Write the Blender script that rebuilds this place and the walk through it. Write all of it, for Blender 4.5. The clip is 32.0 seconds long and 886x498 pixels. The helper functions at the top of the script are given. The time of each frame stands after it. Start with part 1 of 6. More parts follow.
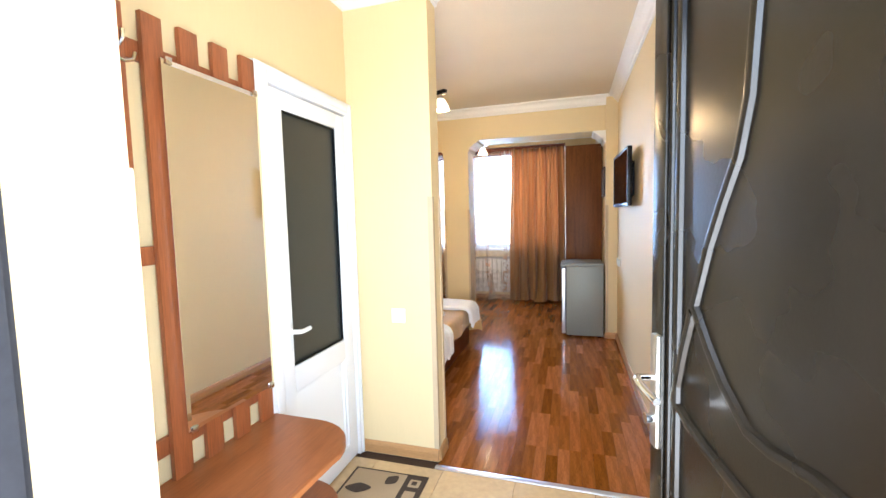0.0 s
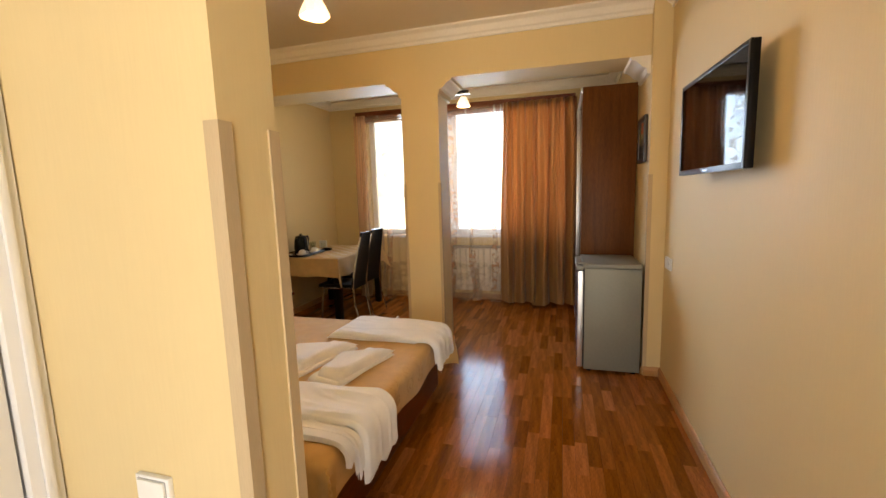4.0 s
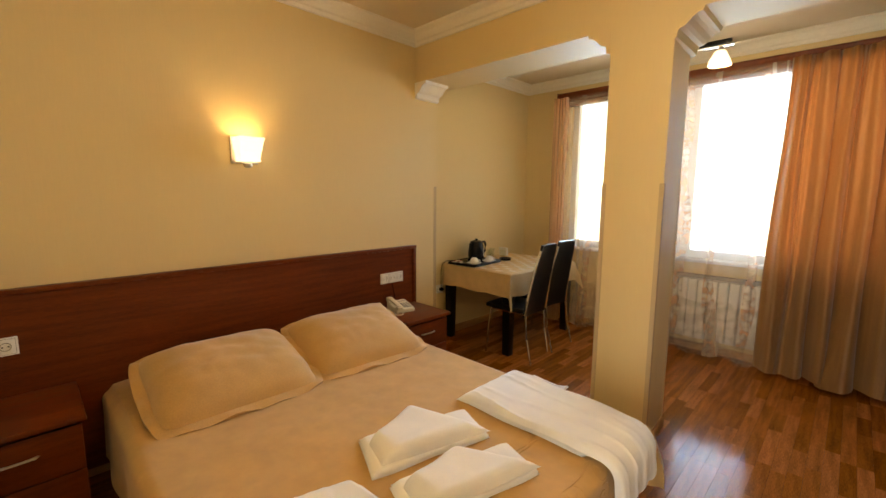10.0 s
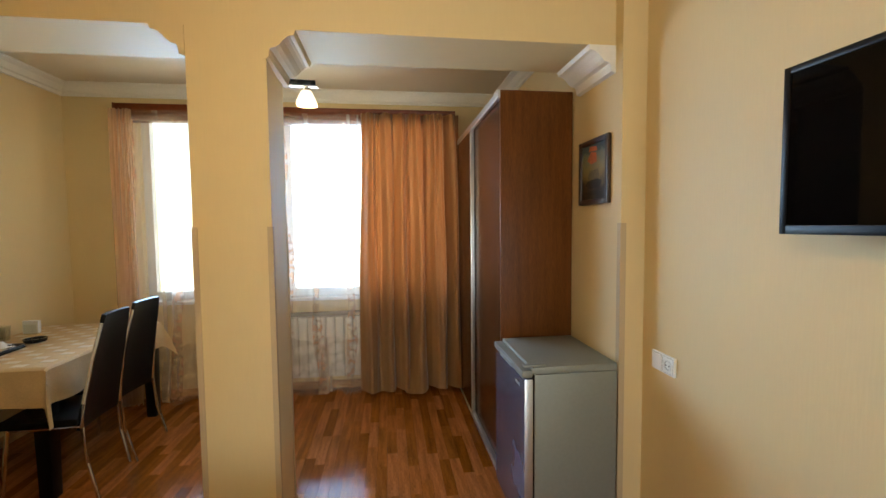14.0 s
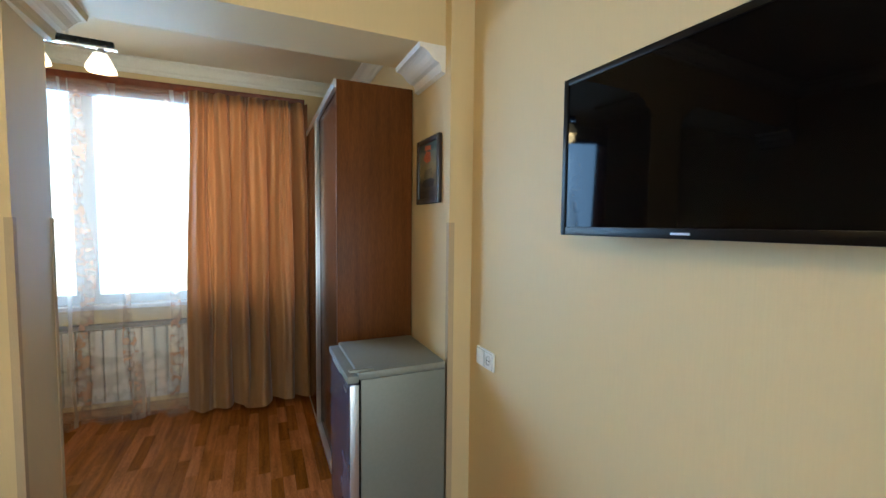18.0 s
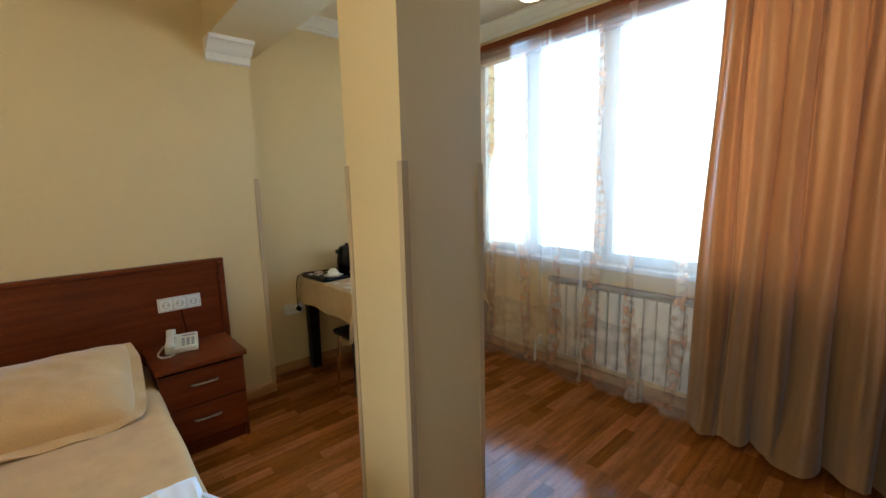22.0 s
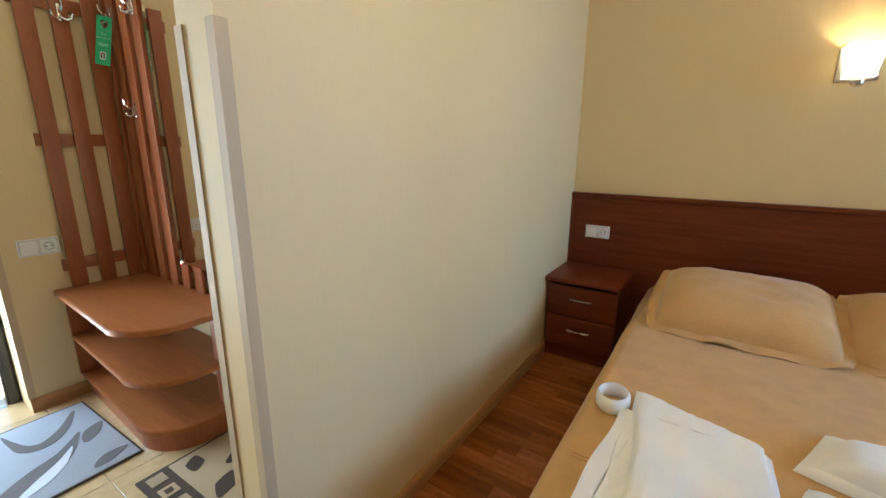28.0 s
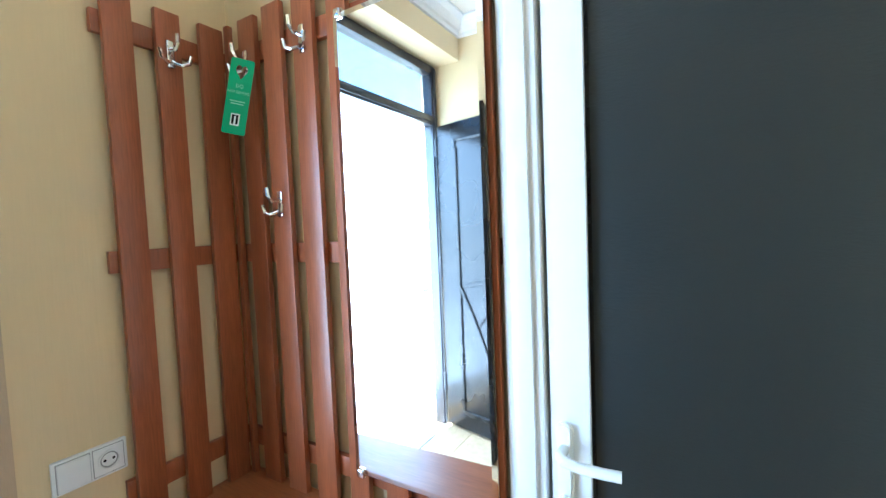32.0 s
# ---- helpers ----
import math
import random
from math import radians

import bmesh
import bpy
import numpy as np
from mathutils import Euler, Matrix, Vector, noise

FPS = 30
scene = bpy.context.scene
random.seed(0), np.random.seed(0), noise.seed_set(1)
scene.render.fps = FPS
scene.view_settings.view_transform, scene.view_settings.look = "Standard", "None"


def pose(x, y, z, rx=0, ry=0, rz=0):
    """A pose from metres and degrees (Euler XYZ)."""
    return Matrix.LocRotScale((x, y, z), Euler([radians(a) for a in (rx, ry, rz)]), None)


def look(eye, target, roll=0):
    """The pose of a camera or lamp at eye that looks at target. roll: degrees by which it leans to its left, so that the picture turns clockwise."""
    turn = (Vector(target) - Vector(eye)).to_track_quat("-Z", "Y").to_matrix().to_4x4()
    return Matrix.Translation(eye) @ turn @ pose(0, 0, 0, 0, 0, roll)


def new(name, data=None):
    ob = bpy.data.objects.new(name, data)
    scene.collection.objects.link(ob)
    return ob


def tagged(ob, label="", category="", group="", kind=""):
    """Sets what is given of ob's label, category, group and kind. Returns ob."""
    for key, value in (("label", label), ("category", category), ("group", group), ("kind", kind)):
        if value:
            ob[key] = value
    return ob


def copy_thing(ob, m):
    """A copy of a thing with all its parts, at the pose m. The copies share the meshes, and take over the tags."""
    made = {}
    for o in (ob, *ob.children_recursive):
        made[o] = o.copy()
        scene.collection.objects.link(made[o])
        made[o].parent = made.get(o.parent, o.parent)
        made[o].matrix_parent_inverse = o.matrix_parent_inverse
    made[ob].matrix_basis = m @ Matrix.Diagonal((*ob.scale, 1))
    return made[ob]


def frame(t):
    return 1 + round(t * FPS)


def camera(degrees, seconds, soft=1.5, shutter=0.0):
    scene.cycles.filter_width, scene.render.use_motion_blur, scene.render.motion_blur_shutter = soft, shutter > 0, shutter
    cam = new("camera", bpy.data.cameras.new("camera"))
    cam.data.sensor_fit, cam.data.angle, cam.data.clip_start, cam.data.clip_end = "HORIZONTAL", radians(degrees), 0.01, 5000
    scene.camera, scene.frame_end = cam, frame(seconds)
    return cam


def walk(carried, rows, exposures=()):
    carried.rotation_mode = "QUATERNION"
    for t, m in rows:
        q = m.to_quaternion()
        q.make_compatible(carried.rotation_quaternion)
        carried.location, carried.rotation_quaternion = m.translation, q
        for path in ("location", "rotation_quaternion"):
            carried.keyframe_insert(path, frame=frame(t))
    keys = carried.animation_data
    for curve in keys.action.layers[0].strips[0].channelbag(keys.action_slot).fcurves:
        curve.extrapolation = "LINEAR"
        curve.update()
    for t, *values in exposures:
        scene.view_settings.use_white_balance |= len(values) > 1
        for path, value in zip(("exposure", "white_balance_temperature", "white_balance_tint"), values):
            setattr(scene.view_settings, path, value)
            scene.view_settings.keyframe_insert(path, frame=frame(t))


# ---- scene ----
cam = camera(93.7, 32.0)
PATH = [
    (0, (0.005, -0.034, 1.413), (-0.583, 1.872, 1.261), -1.5),
    (0.5, (-0.026, 0.062, 1.387), (-0.577, 1.977, 1.222), -1.7),
    (1, (-0.078, 0.253, 1.377), (-0.649, 2.161, 1.192), -1.5),
    (1.5, (-0.112, 0.461, 1.385), (-0.734, 2.355, 1.228), -2.2),
    (2, (-0.167, 0.654, 1.384), (-0.753, 2.554, 1.173), -1.6),
    (2.5, (-0.25, 0.889, 1.406), (-0.752, 2.817, 1.234), -1.9),
    (4.5, (-0.164, 1.882, 1.401), (-0.781, 3.762, 1.112), -1.1),
    (5, (-0.119, 2.125, 1.386), (-0.999, 3.895, 1.08), 0.3),
    (5.5, (-0.158, 2.24, 1.427), (-1.286, 3.838, 1.012), 0.1),
    (6, (-0.305, 2.331, 1.406), (-1.591, 3.806, 0.992), -0.3),
    (6.5, (-0.393, 2.39, 1.351), (-1.812, 3.735, 0.932), -0.6),
    (7, (-0.445, 2.496, 1.314), (-2.091, 3.542, 0.87), 0.1),
    (7.5, (-0.444, 2.546, 1.336), (-2.215, 3.35, 0.868), 0.7),
    (8, (-0.514, 2.539, 1.314), (-2.317, 3.288, 0.88), 0.4),
    (8.5, (-0.527, 2.555, 1.36), (-2.283, 3.44, 0.992), -0.3),
    (9, (-0.497, 2.594, 1.416), (-2.162, 3.657, 1.105), 0.2),
    (9.5, (-0.491, 2.612, 1.437), (-2.04, 3.848, 1.161), 0.5),
    (10, (-0.475, 2.632, 1.438), (-1.867, 4.044, 1.175), 0.4),
    (10.5, (-0.422, 2.685, 1.446), (-1.655, 4.242, 1.209), -0.1),
    (11, (-0.354, 2.739, 1.448), (-1.357, 4.455, 1.223), -0.2),
    (11.5, (-0.365, 2.748, 1.458), (-1.123, 4.589, 1.27), 0.3),
    (12, (-0.407, 2.777, 1.46), (-0.998, 4.676, 1.257), -0.6),
    (12.5, (-0.498, 2.862, 1.449), (-1.027, 4.78, 1.251), 0.1),
    (13, (-0.591, 3.018, 1.458), (-0.902, 4.988, 1.306), -0.1),
    (13.5, (-0.624, 3.088, 1.494), (-0.679, 5.081, 1.345), -0.3),
    (14, (-0.691, 3.105, 1.498), (-0.433, 5.085, 1.384), -0.6),
    (14.5, (-0.737, 3.094, 1.507), (-0.221, 5.023, 1.409), 0.5),
    (15, (-0.708, 3.055, 1.5), (0.083, 4.89, 1.41), 0.6),
    (15.5, (-0.675, 3.042, 1.484), (0.361, 4.75, 1.4), 1.2),
    (17.5, (-0.438, 3.09, 1.48), (0.59, 4.803, 1.388), 1.5),
    (18, (-0.437, 3.137, 1.491), (0.37, 4.963, 1.373), 0.6),
    (18.5, (-0.435, 3.254, 1.478), (0.232, 5.132, 1.306), 0.8),
    (19, (-0.417, 3.463, 1.469), (0.155, 5.372, 1.297), 1.8),
    (19.5, (-0.376, 3.636, 1.457), (-0.091, 5.608, 1.283), 0.7),
    (20, (-0.249, 3.82, 1.456), (-0.414, 5.808, 1.315), 2.0),
    (20.5, (-0.268, 3.964, 1.445), (-0.788, 5.885, 1.242), 1.1),
    (21, (-0.244, 4.116, 1.434), (-1.209, 5.852, 1.194), 0.7),
    (21.5, (-0.254, 4.216, 1.415), (-1.494, 5.766, 1.173), -0.8),
    (22, (-0.21, 4.251, 1.426), (-1.681, 5.573, 1.125), -1.3),
    (22.5, (-0.227, 4.297, 1.408), (-1.887, 5.359, 1.067), 0.1),
    (23, (-0.235, 4.245, 1.375), (-2.032, 5.003, 0.93), 0.4),
    (23.5, (-0.235, 4.143, 1.337), (-2.1, 4.611, 0.785), 0.4),
    (24, (-0.25, 4.058, 1.312), (-2.098, 4.419, 0.638), 1.2),
    (24.5, (-0.258, 3.957, 1.273), (-2.082, 4.188, 0.485), 0.1),
    (26.5, (-0.234, 3.488, 1.197), (-2.07, 3.348, 0.415), 1.9),
    (27, (-0.258, 3.368, 1.202), (-2.082, 3.006, 0.466), 1.7),
    (27.5, (-0.304, 3.229, 1.234), (-2.079, 2.519, 0.647), -0.1),
    (28, (-0.259, 3.143, 1.292), (-1.876, 2.066, 0.818), 0.3),
    (28.5, (-0.224, 2.974, 1.323), (-1.8, 1.8, 0.951), 0.4),
    (29, (-0.112, 2.726, 1.353), (-1.658, 1.496, 1.043), 0.0),
    (29.5, (-0.124, 2.567, 1.362), (-1.684, 1.356, 1.044), 0.6),
    (30, (-0.179, 2.346, 1.378), (-1.797, 1.199, 1.117), -0.4),
    (30.5, (-0.175, 2.159, 1.379), (-1.872, 1.121, 1.169), -0.6),
    (31, (-0.165, 1.978, 1.397), (-1.895, 0.991, 1.214), -0.6),
    (31.5, (-0.225, 1.85, 1.401), (-1.956, 0.86, 1.248), -1.2),
    (32, (-0.389, 1.733, 1.377), (-2.107, 0.714, 1.27), -2.3),
]
# seconds, stops, kelvin, tint
EXPOSURES = [(0.0, 3.53, 6000, 11), (1.0, 3.14, 5700, 7), (2.0, 2.74, 6000, 8), (4.5, 2.80, 9500, 16), (5.5, 2.88, 10200, 15), (6.5, 2.97, 10800, 16), (9.0, 3.06, 10800, 15), (10.0, 3.0, 9200, 10),
             (11.0, 2.94, 8700, 10), (12.0, 2.93, 8100, 9), (13.0, 2.97, 7600, 7), (15.5, 2.97, 6200, 0), (18.0, 2.95, 5750, -3), (20.0, 2.83, 5900, 1), (21.0, 2.78, 5700, 0), (22.0, 2.86, 5900, -2), (24.0, 2.99, 6150, 3),
             (26.0, 3.02, 6300, 2), (27.0, 3.0, 6400, 2), (28.0, 3.06, 5650, 0), (29.0, 3.33, 4800, -3), (30.0, 3.52, 4300, -3), (31.0, 3.56, 4250, 0), (32.0, 3.46, 4500, 0)]
walk(cam, [(t, look(eye, target, roll)) for t, eye, target, roll in PATH], EXPOSURES)


# ---- world, sun, large lights ----
def make_world():
    w = bpy.data.worlds.new("sky")
    scene.world = w
    w.use_nodes = True
    nt = w.node_tree
    sky = nt.nodes.new("ShaderNodeTexSky")
    sky.sky_type, sky.sun_disc = "NISHITA", False
    sky.sun_elevation, sky.sun_rotation = radians(52), radians(-80)
    bg = nt.nodes["Background"]
    bg.inputs["Strength"].default_value = SKY
    nt.links.new(sky.outputs["Color"], bg.inputs["Color"])


def lamp(name, kind, energy, m, color=(1, 1, 1), **more):
    data = bpy.data.lights.new(name, kind)
    data.energy, data.color = energy, color
    if kind == "AREA":
        data.shape, data.size, data.size_y = "RECTANGLE", more["size"], more["size_y"]
        data.spread = radians(more.get("spread", 180))
    elif kind == "SUN":
        data.angle = radians(more["angle"])
    else:
        data.shadow_soft_size = more["radius"]
    ob = new(name, data)
    ob.matrix_basis = m
    return ob


SKY, SUN, WINDOW, DOORWAY, BULB = 0.08, 4.5, 12.7, 6.9, 1.43
make_world()
lamp("sun", "SUN", SUN, look((-8, -1, 10), (0, 0.2, 0)), (1.0, 0.95, 0.87), angle=0.5)
lamp("window_daylight", "AREA", WINDOW, look((-1.48, 7.2, 1.7), (0.25, 2.5, 1.3)), (0.36, 0.60, 1.0), size=2.5, size_y=1.5, spread=100)
lamp("door_daylight", "AREA", DOORWAY, look((-0.07, 0.15, 1.15), (-0.07, 5, 1.1)), (0.83, 0.92, 1.0), size=0.95, size_y=1.9)


# ---- materials ----
def ramp_node(nt, stops):
    r = nt.nodes.new("ShaderNodeValToRGB")
    while len(r.color_ramp.elements) < len(stops):
        r.color_ramp.elements.new(0.5)
    for e, (at, c) in zip(r.color_ramp.elements, stops):
        e.position, e.color = at, (*c, 1)
    return r


def mat(name, base, rough=0.6, metal=0.0, vary=0.12, big=2.0, fine=60.0, stretch=(1, 1, 1), bump=0.05, coat=0.0,
        rough_vary=0.08, sheen=0.0, trans=0.0, emit=0.0, emit_color=None, pieces="", piece_vary=0.0, spec=0.5):
    """A surface with broad stains and fine grain on a base colour; pieces: "object" or "island" tints each piece by chance."""
    m = bpy.data.materials.new(name)
    m.use_nodes = True
    nt = m.node_tree
    b = nt.nodes["Principled BSDF"]
    co = nt.nodes.new("ShaderNodeTexCoord")
    mp = nt.nodes.new("ShaderNodeMapping")
    mp.inputs["Scale"].default_value = stretch
    nt.links.new(co.outputs["Object"], mp.inputs["Vector"])
    n1, n2 = nt.nodes.new("ShaderNodeTexNoise"), nt.nodes.new("ShaderNodeTexNoise")
    for n, s, d in ((n1, big, 3), (n2, fine, 4)):
        n.inputs["Scale"].default_value, n.inputs["Detail"].default_value = s, d
        nt.links.new(mp.outputs["Vector"], n.inputs["Vector"])
    mix = nt.nodes.new("ShaderNodeMath")
    mix.operation = "ADD"
    nt.links.new(n1.outputs["Fac"], mix.inputs[0])
    nt.links.new(n2.outputs["Fac"], mix.inputs[1])
    half = nt.nodes.new("ShaderNodeMath")
    half.operation, half.inputs[1].default_value = "MULTIPLY", 0.5
    nt.links.new(mix.outputs[0], half.inputs[0])
    lo, hi = [tuple(min(0.95, c * (1 + s * vary)) for c in base) for s in (-1.6, 1.6)]
    r = ramp_node(nt, ((0.3, lo), (0.7, hi)))
    nt.links.new(half.outputs[0], r.inputs["Fac"])
    color = r.outputs["Color"]
    if pieces:
        if pieces == "object":
            src = nt.nodes.new("ShaderNodeObjectInfo").outputs["Random"]
        else:
            src = nt.nodes.new("ShaderNodeNewGeometry").outputs["Random Per Island"]
        hs = nt.nodes.new("ShaderNodeHueSaturation")
        mr = nt.nodes.new("ShaderNodeMapRange")
        mr.inputs["To Min"].default_value, mr.inputs["To Max"].default_value = 1 - piece_vary, 1 + piece_vary
        nt.links.new(src, mr.inputs["Value"])
        nt.links.new(mr.outputs["Result"], hs.inputs["Value"])
        ms = nt.nodes.new("ShaderNodeMapRange")
        ms.inputs["To Min"].default_value, ms.inputs["To Max"].default_value = 1 + 0.12 * piece_vary, 1 - 0.12 * piece_vary
        nt.links.new(src, ms.inputs["Value"])
        nt.links.new(ms.outputs["Result"], hs.inputs["Saturation"])
        nt.links.new(color, hs.inputs["Color"])
        color = hs.outputs["Color"]
    nt.links.new(color, b.inputs["Base Color"])
    rr = nt.nodes.new("ShaderNodeMapRange")
    rr.inputs["To Min"].default_value, rr.inputs["To Max"].default_value = max(0.02, rough - rough_vary), min(1, rough + rough_vary)
    nt.links.new(n1.outputs["Fac"], rr.inputs["Value"])
    nt.links.new(rr.outputs["Result"], b.inputs["Roughness"])
    b.inputs["Metallic"].default_value = metal
    b.inputs["Specular IOR Level"].default_value = spec
    b.inputs["Coat Weight"].default_value, b.inputs["Coat Roughness"].default_value = coat, 0.12
    b.inputs["Sheen Weight"].default_value = sheen
    b.inputs["Transmission Weight"].default_value = trans
    if emit:
        b.inputs["Emission Color"].default_value = (*(emit_color or base), 1)
        b.inputs["Emission Strength"].default_value = emit
    if bump:
        bp = nt.nodes.new("ShaderNodeBump")
        bp.inputs["Strength"].default_value, bp.inputs["Distance"].default_value = bump, 0.01
        nt.links.new(n2.outputs["Fac"], bp.inputs["Height"])
        nt.links.new(bp.outputs["Normal"], b.inputs["Normal"])
    return m


def cloth_sheer(name, color, opaque_low, opaque_high, glow, flowers=0.0):
    """A thin curtain: part see-through, part scattering to both sides, with a woven flower lace."""
    m = bpy.data.materials.new(name)
    m.use_nodes = True
    nt = m.node_tree
    nt.nodes.remove(nt.nodes["Principled BSDF"])
    out = nt.nodes["Material Output"]
    co = nt.nodes.new("ShaderNodeTexCoord")
    vo = nt.nodes.new("ShaderNodeTexVoronoi")
    vo.inputs["Scale"].default_value = 11.0 * max(1.0, flowers)
    mp = nt.nodes.new("ShaderNodeMapping")
    mp.inputs["Scale"].default_value = (1, 1, 1) if flowers else (1.0, 1.0, 0.06)
    nt.links.new(co.outputs["Object"], mp.inputs["Vector"])
    no = nt.nodes.new("ShaderNodeTexNoise")
    no.inputs["Scale"].default_value, no.inputs["Detail"].default_value = (26.0 * max(1.0, flowers) if flowers else 10.0), 5
    for n in (vo, no):
        nt.links.new(mp.outputs["Vector"], n.inputs["Vector"])
    mul = nt.nodes.new("ShaderNodeMath")
    mul.operation, mul.inputs[0].default_value = "MULTIPLY", 0.45
    if flowers:
        nt.links.new(vo.outputs["Distance"], mul.inputs[0])
    nt.links.new(no.outputs["Fac"], mul.inputs[1])
    mr = nt.nodes.new("ShaderNodeMapRange")
    mr.inputs["From Min"].default_value, mr.inputs["From Max"].default_value = (0.12, 0.36) if flowers > 1 else (0.16, 0.30)
    mr.inputs["To Min"].default_value, mr.inputs["To Max"].default_value = opaque_low, opaque_high
    nt.links.new(mul.outputs[0], mr.inputs["Value"])
    tr, di, tl = [nt.nodes.new("ShaderNodeBsdf" + k) for k in ("Transparent", "Diffuse", "Translucent")]
    for n in (di, tl):
        n.inputs["Color"].default_value = (*color, 1)
    m1, m2 = nt.nodes.new("ShaderNodeMixShader"), nt.nodes.new("ShaderNodeMixShader")
    m1.inputs["Fac"].default_value = glow
    nt.links.new(di.outputs[0], m1.inputs[1])
    nt.links.new(tl.outputs[0], m1.inputs[2])
    nt.links.new(mr.outputs["Result"], m2.inputs["Fac"])
    nt.links.new(tr.outputs[0], m2.inputs[1])
    nt.links.new(m1.outputs[0], m2.inputs[2])
    nt.links.new(m2.outputs[0], out.inputs["Surface"])
    return m


def cloth_drape(name, color, through_color, glow):
    """A heavier satin curtain that lets part of the light behind it through."""
    m = mat(name, color, 0.45, vary=0.2, big=5, fine=90, stretch=(6, 6, 0.4), bump=0.08, sheen=0.3)
    nt = m.node_tree
    b, out = nt.nodes["Principled BSDF"], nt.nodes["Material Output"]
    tl = nt.nodes.new("ShaderNodeBsdfTranslucent")
    tl.inputs["Color"].default_value = (*through_color, 1)
    mx = nt.nodes.new("ShaderNodeMixShader")
    mx.inputs["Fac"].default_value = glow
    nt.links.new(b.outputs[0], mx.inputs[1])
    nt.links.new(tl.outputs[0], mx.inputs[2])
    nt.links.new(mx.outputs[0], out.inputs["Surface"])
    return m


def glass(name, color=(1, 1, 1), rough=0.0, thin=True):
    m = bpy.data.materials.new(name)
    m.use_nodes = True
    nt = m.node_tree
    b, out = nt.nodes["Principled BSDF"], nt.nodes["Material Output"]
    b.inputs["Base Color"].default_value, b.inputs["Roughness"].default_value = (*color, 1), rough
    b.inputs["Transmission Weight"].default_value, b.inputs["IOR"].default_value = 1.0, 1.45
    if thin:
        gl, tr, mx = [nt.nodes.new("ShaderNode" + k) for k in ("BsdfGlossy", "BsdfTransparent", "MixShader")]
        gl.inputs["Roughness"].default_value = rough
        tr.inputs["Color"].default_value = (*color, 1)
        lw, ga = nt.nodes.new("ShaderNodeLayerWeight"), nt.nodes.new("ShaderNodeMath")
        lw.inputs["Blend"].default_value = 0.18
        ga.operation, ga.inputs[1].default_value, ga.inputs[2].default_value = "MULTIPLY_ADD", 0.5, 0.03
        nt.links.new(lw.outputs["Facing"], ga.inputs[0])
        nt.links.new(ga.outputs[0], mx.inputs["Fac"])
        nt.links.new(tr.outputs[0], mx.inputs[1])
        nt.links.new(gl.outputs[0], mx.inputs[2])
        nt.links.new(mx.outputs[0], out.inputs["Surface"])
    return m


WALL = mat("beige_wallpaper", (0.69, 0.54, 0.30), 0.62, vary=0.015, big=1.5, fine=140, stretch=(1, 1, 0.08), bump=0.06)
CEIL = mat("matt_ceiling_paint", (0.68, 0.59, 0.46), 0.85, vary=0.03, big=2, fine=90, bump=0.03)
FOAM = mat("white_moulding", (0.80, 0.77, 0.72), 0.6, vary=0.03, bump=0.02)
LAM_O = mat("laminate_strip", (0.25, 0.080, 0.016), 0.13, vary=0.36, big=4, fine=45, stretch=(9, 0.8, 1), bump=0.012, rough_vary=0.05, pieces="object", piece_vary=0.35, spec=0.15)
LAM_I = mat("laminate_strip_joined", (0.25, 0.080, 0.016), 0.13, vary=0.36, big=4, fine=45, stretch=(9, 0.8, 1), bump=0.012, rough_vary=0.05, pieces="island", piece_vary=0.35, spec=0.15)
DARKGAP = mat("floor_joint", (0.05, 0.025, 0.012), 0.8, bump=0)
TILE = mat("beige_floor_tile", (0.55, 0.39, 0.21), 0.18, vary=0.10, big=4, fine=30, bump=0.01, coat=0.2, pieces="object", piece_vary=0.04)
SKIRT = mat("oak_skirting", (0.42, 0.22, 0.085), 0.4, vary=0.2, big=3, fine=50, stretch=(1, 1, 12), bump=0.03)
GUARD = mat("taupe_corner_guard", (0.50, 0.375, 0.235), 0.6, vary=0.05, big=3, fine=60, stretch=(12, 12, 1), bump=0.02)
CHERRY = mat("dark_cherry_veneer", (0.132, 0.027, 0.0063), 0.36, vary=0.28, big=2.2, fine=30, stretch=(14, 1, 16), bump=0.015, spec=0.22)
CHERRY_V = mat("cherry_wardrobe_veneer", (0.125, 0.042, 0.010), 0.38, vary=0.26, big=2.2, fine=30, stretch=(12, 12, 0.8), bump=0.015, spec=0.13)
# Darkened veneer copy: the dimmer light on the doors is put into the colour.
CHERRY_SHADED = mat("shaded_cherry_sliding_door", (0.062, 0.020, 0.0055), 0.22, vary=0.26, big=2.2, fine=30, stretch=(12, 12, 0.8), bump=0.01, spec=0.3)
RACKWOOD = mat("red_calvados_board", (0.28, 0.084, 0.028), 0.32, vary=0.20, big=2.2, fine=22, stretch=(10, 10, 0.7), bump=0, spec=0.5, rough_vary=0.03)
RACKTOP = mat("red_calvados_shelf", (0.30, 0.102, 0.032), 0.32, vary=0.16, big=2.2, fine=22, stretch=(10, 0.7, 10), bump=0, spec=0.3, rough_vary=0.03)
SPREAD = mat("tan_plush_bedspread", (0.57, 0.345, 0.130), 0.85, vary=0.07, big=7, fine=17, bump=0.03, sheen=0.25)
PILLOW = mat("tan_pillowcase", (0.57, 0.350, 0.142), 0.8, vary=0.08, big=6, fine=160, bump=0.10, sheen=0.4)
TERRY = mat("white_terry_cloth", (0.875, 0.90, 0.975), 0.95, vary=0.05, big=8, fine=420, bump=0.3, sheen=0.3)
WHITE = mat("white_plastic", (0.80, 0.80, 0.78), 0.3, vary=0.02, bump=0)
PVC = mat("white_pvc_profile", (0.74, 0.74, 0.745), 0.28, vary=0.004, big=3, fine=40, bump=0.0, rough_vary=0.0)
CREAMP = mat("cream_phone_plastic", (0.70, 0.66, 0.55), 0.35, vary=0.03, bump=0)
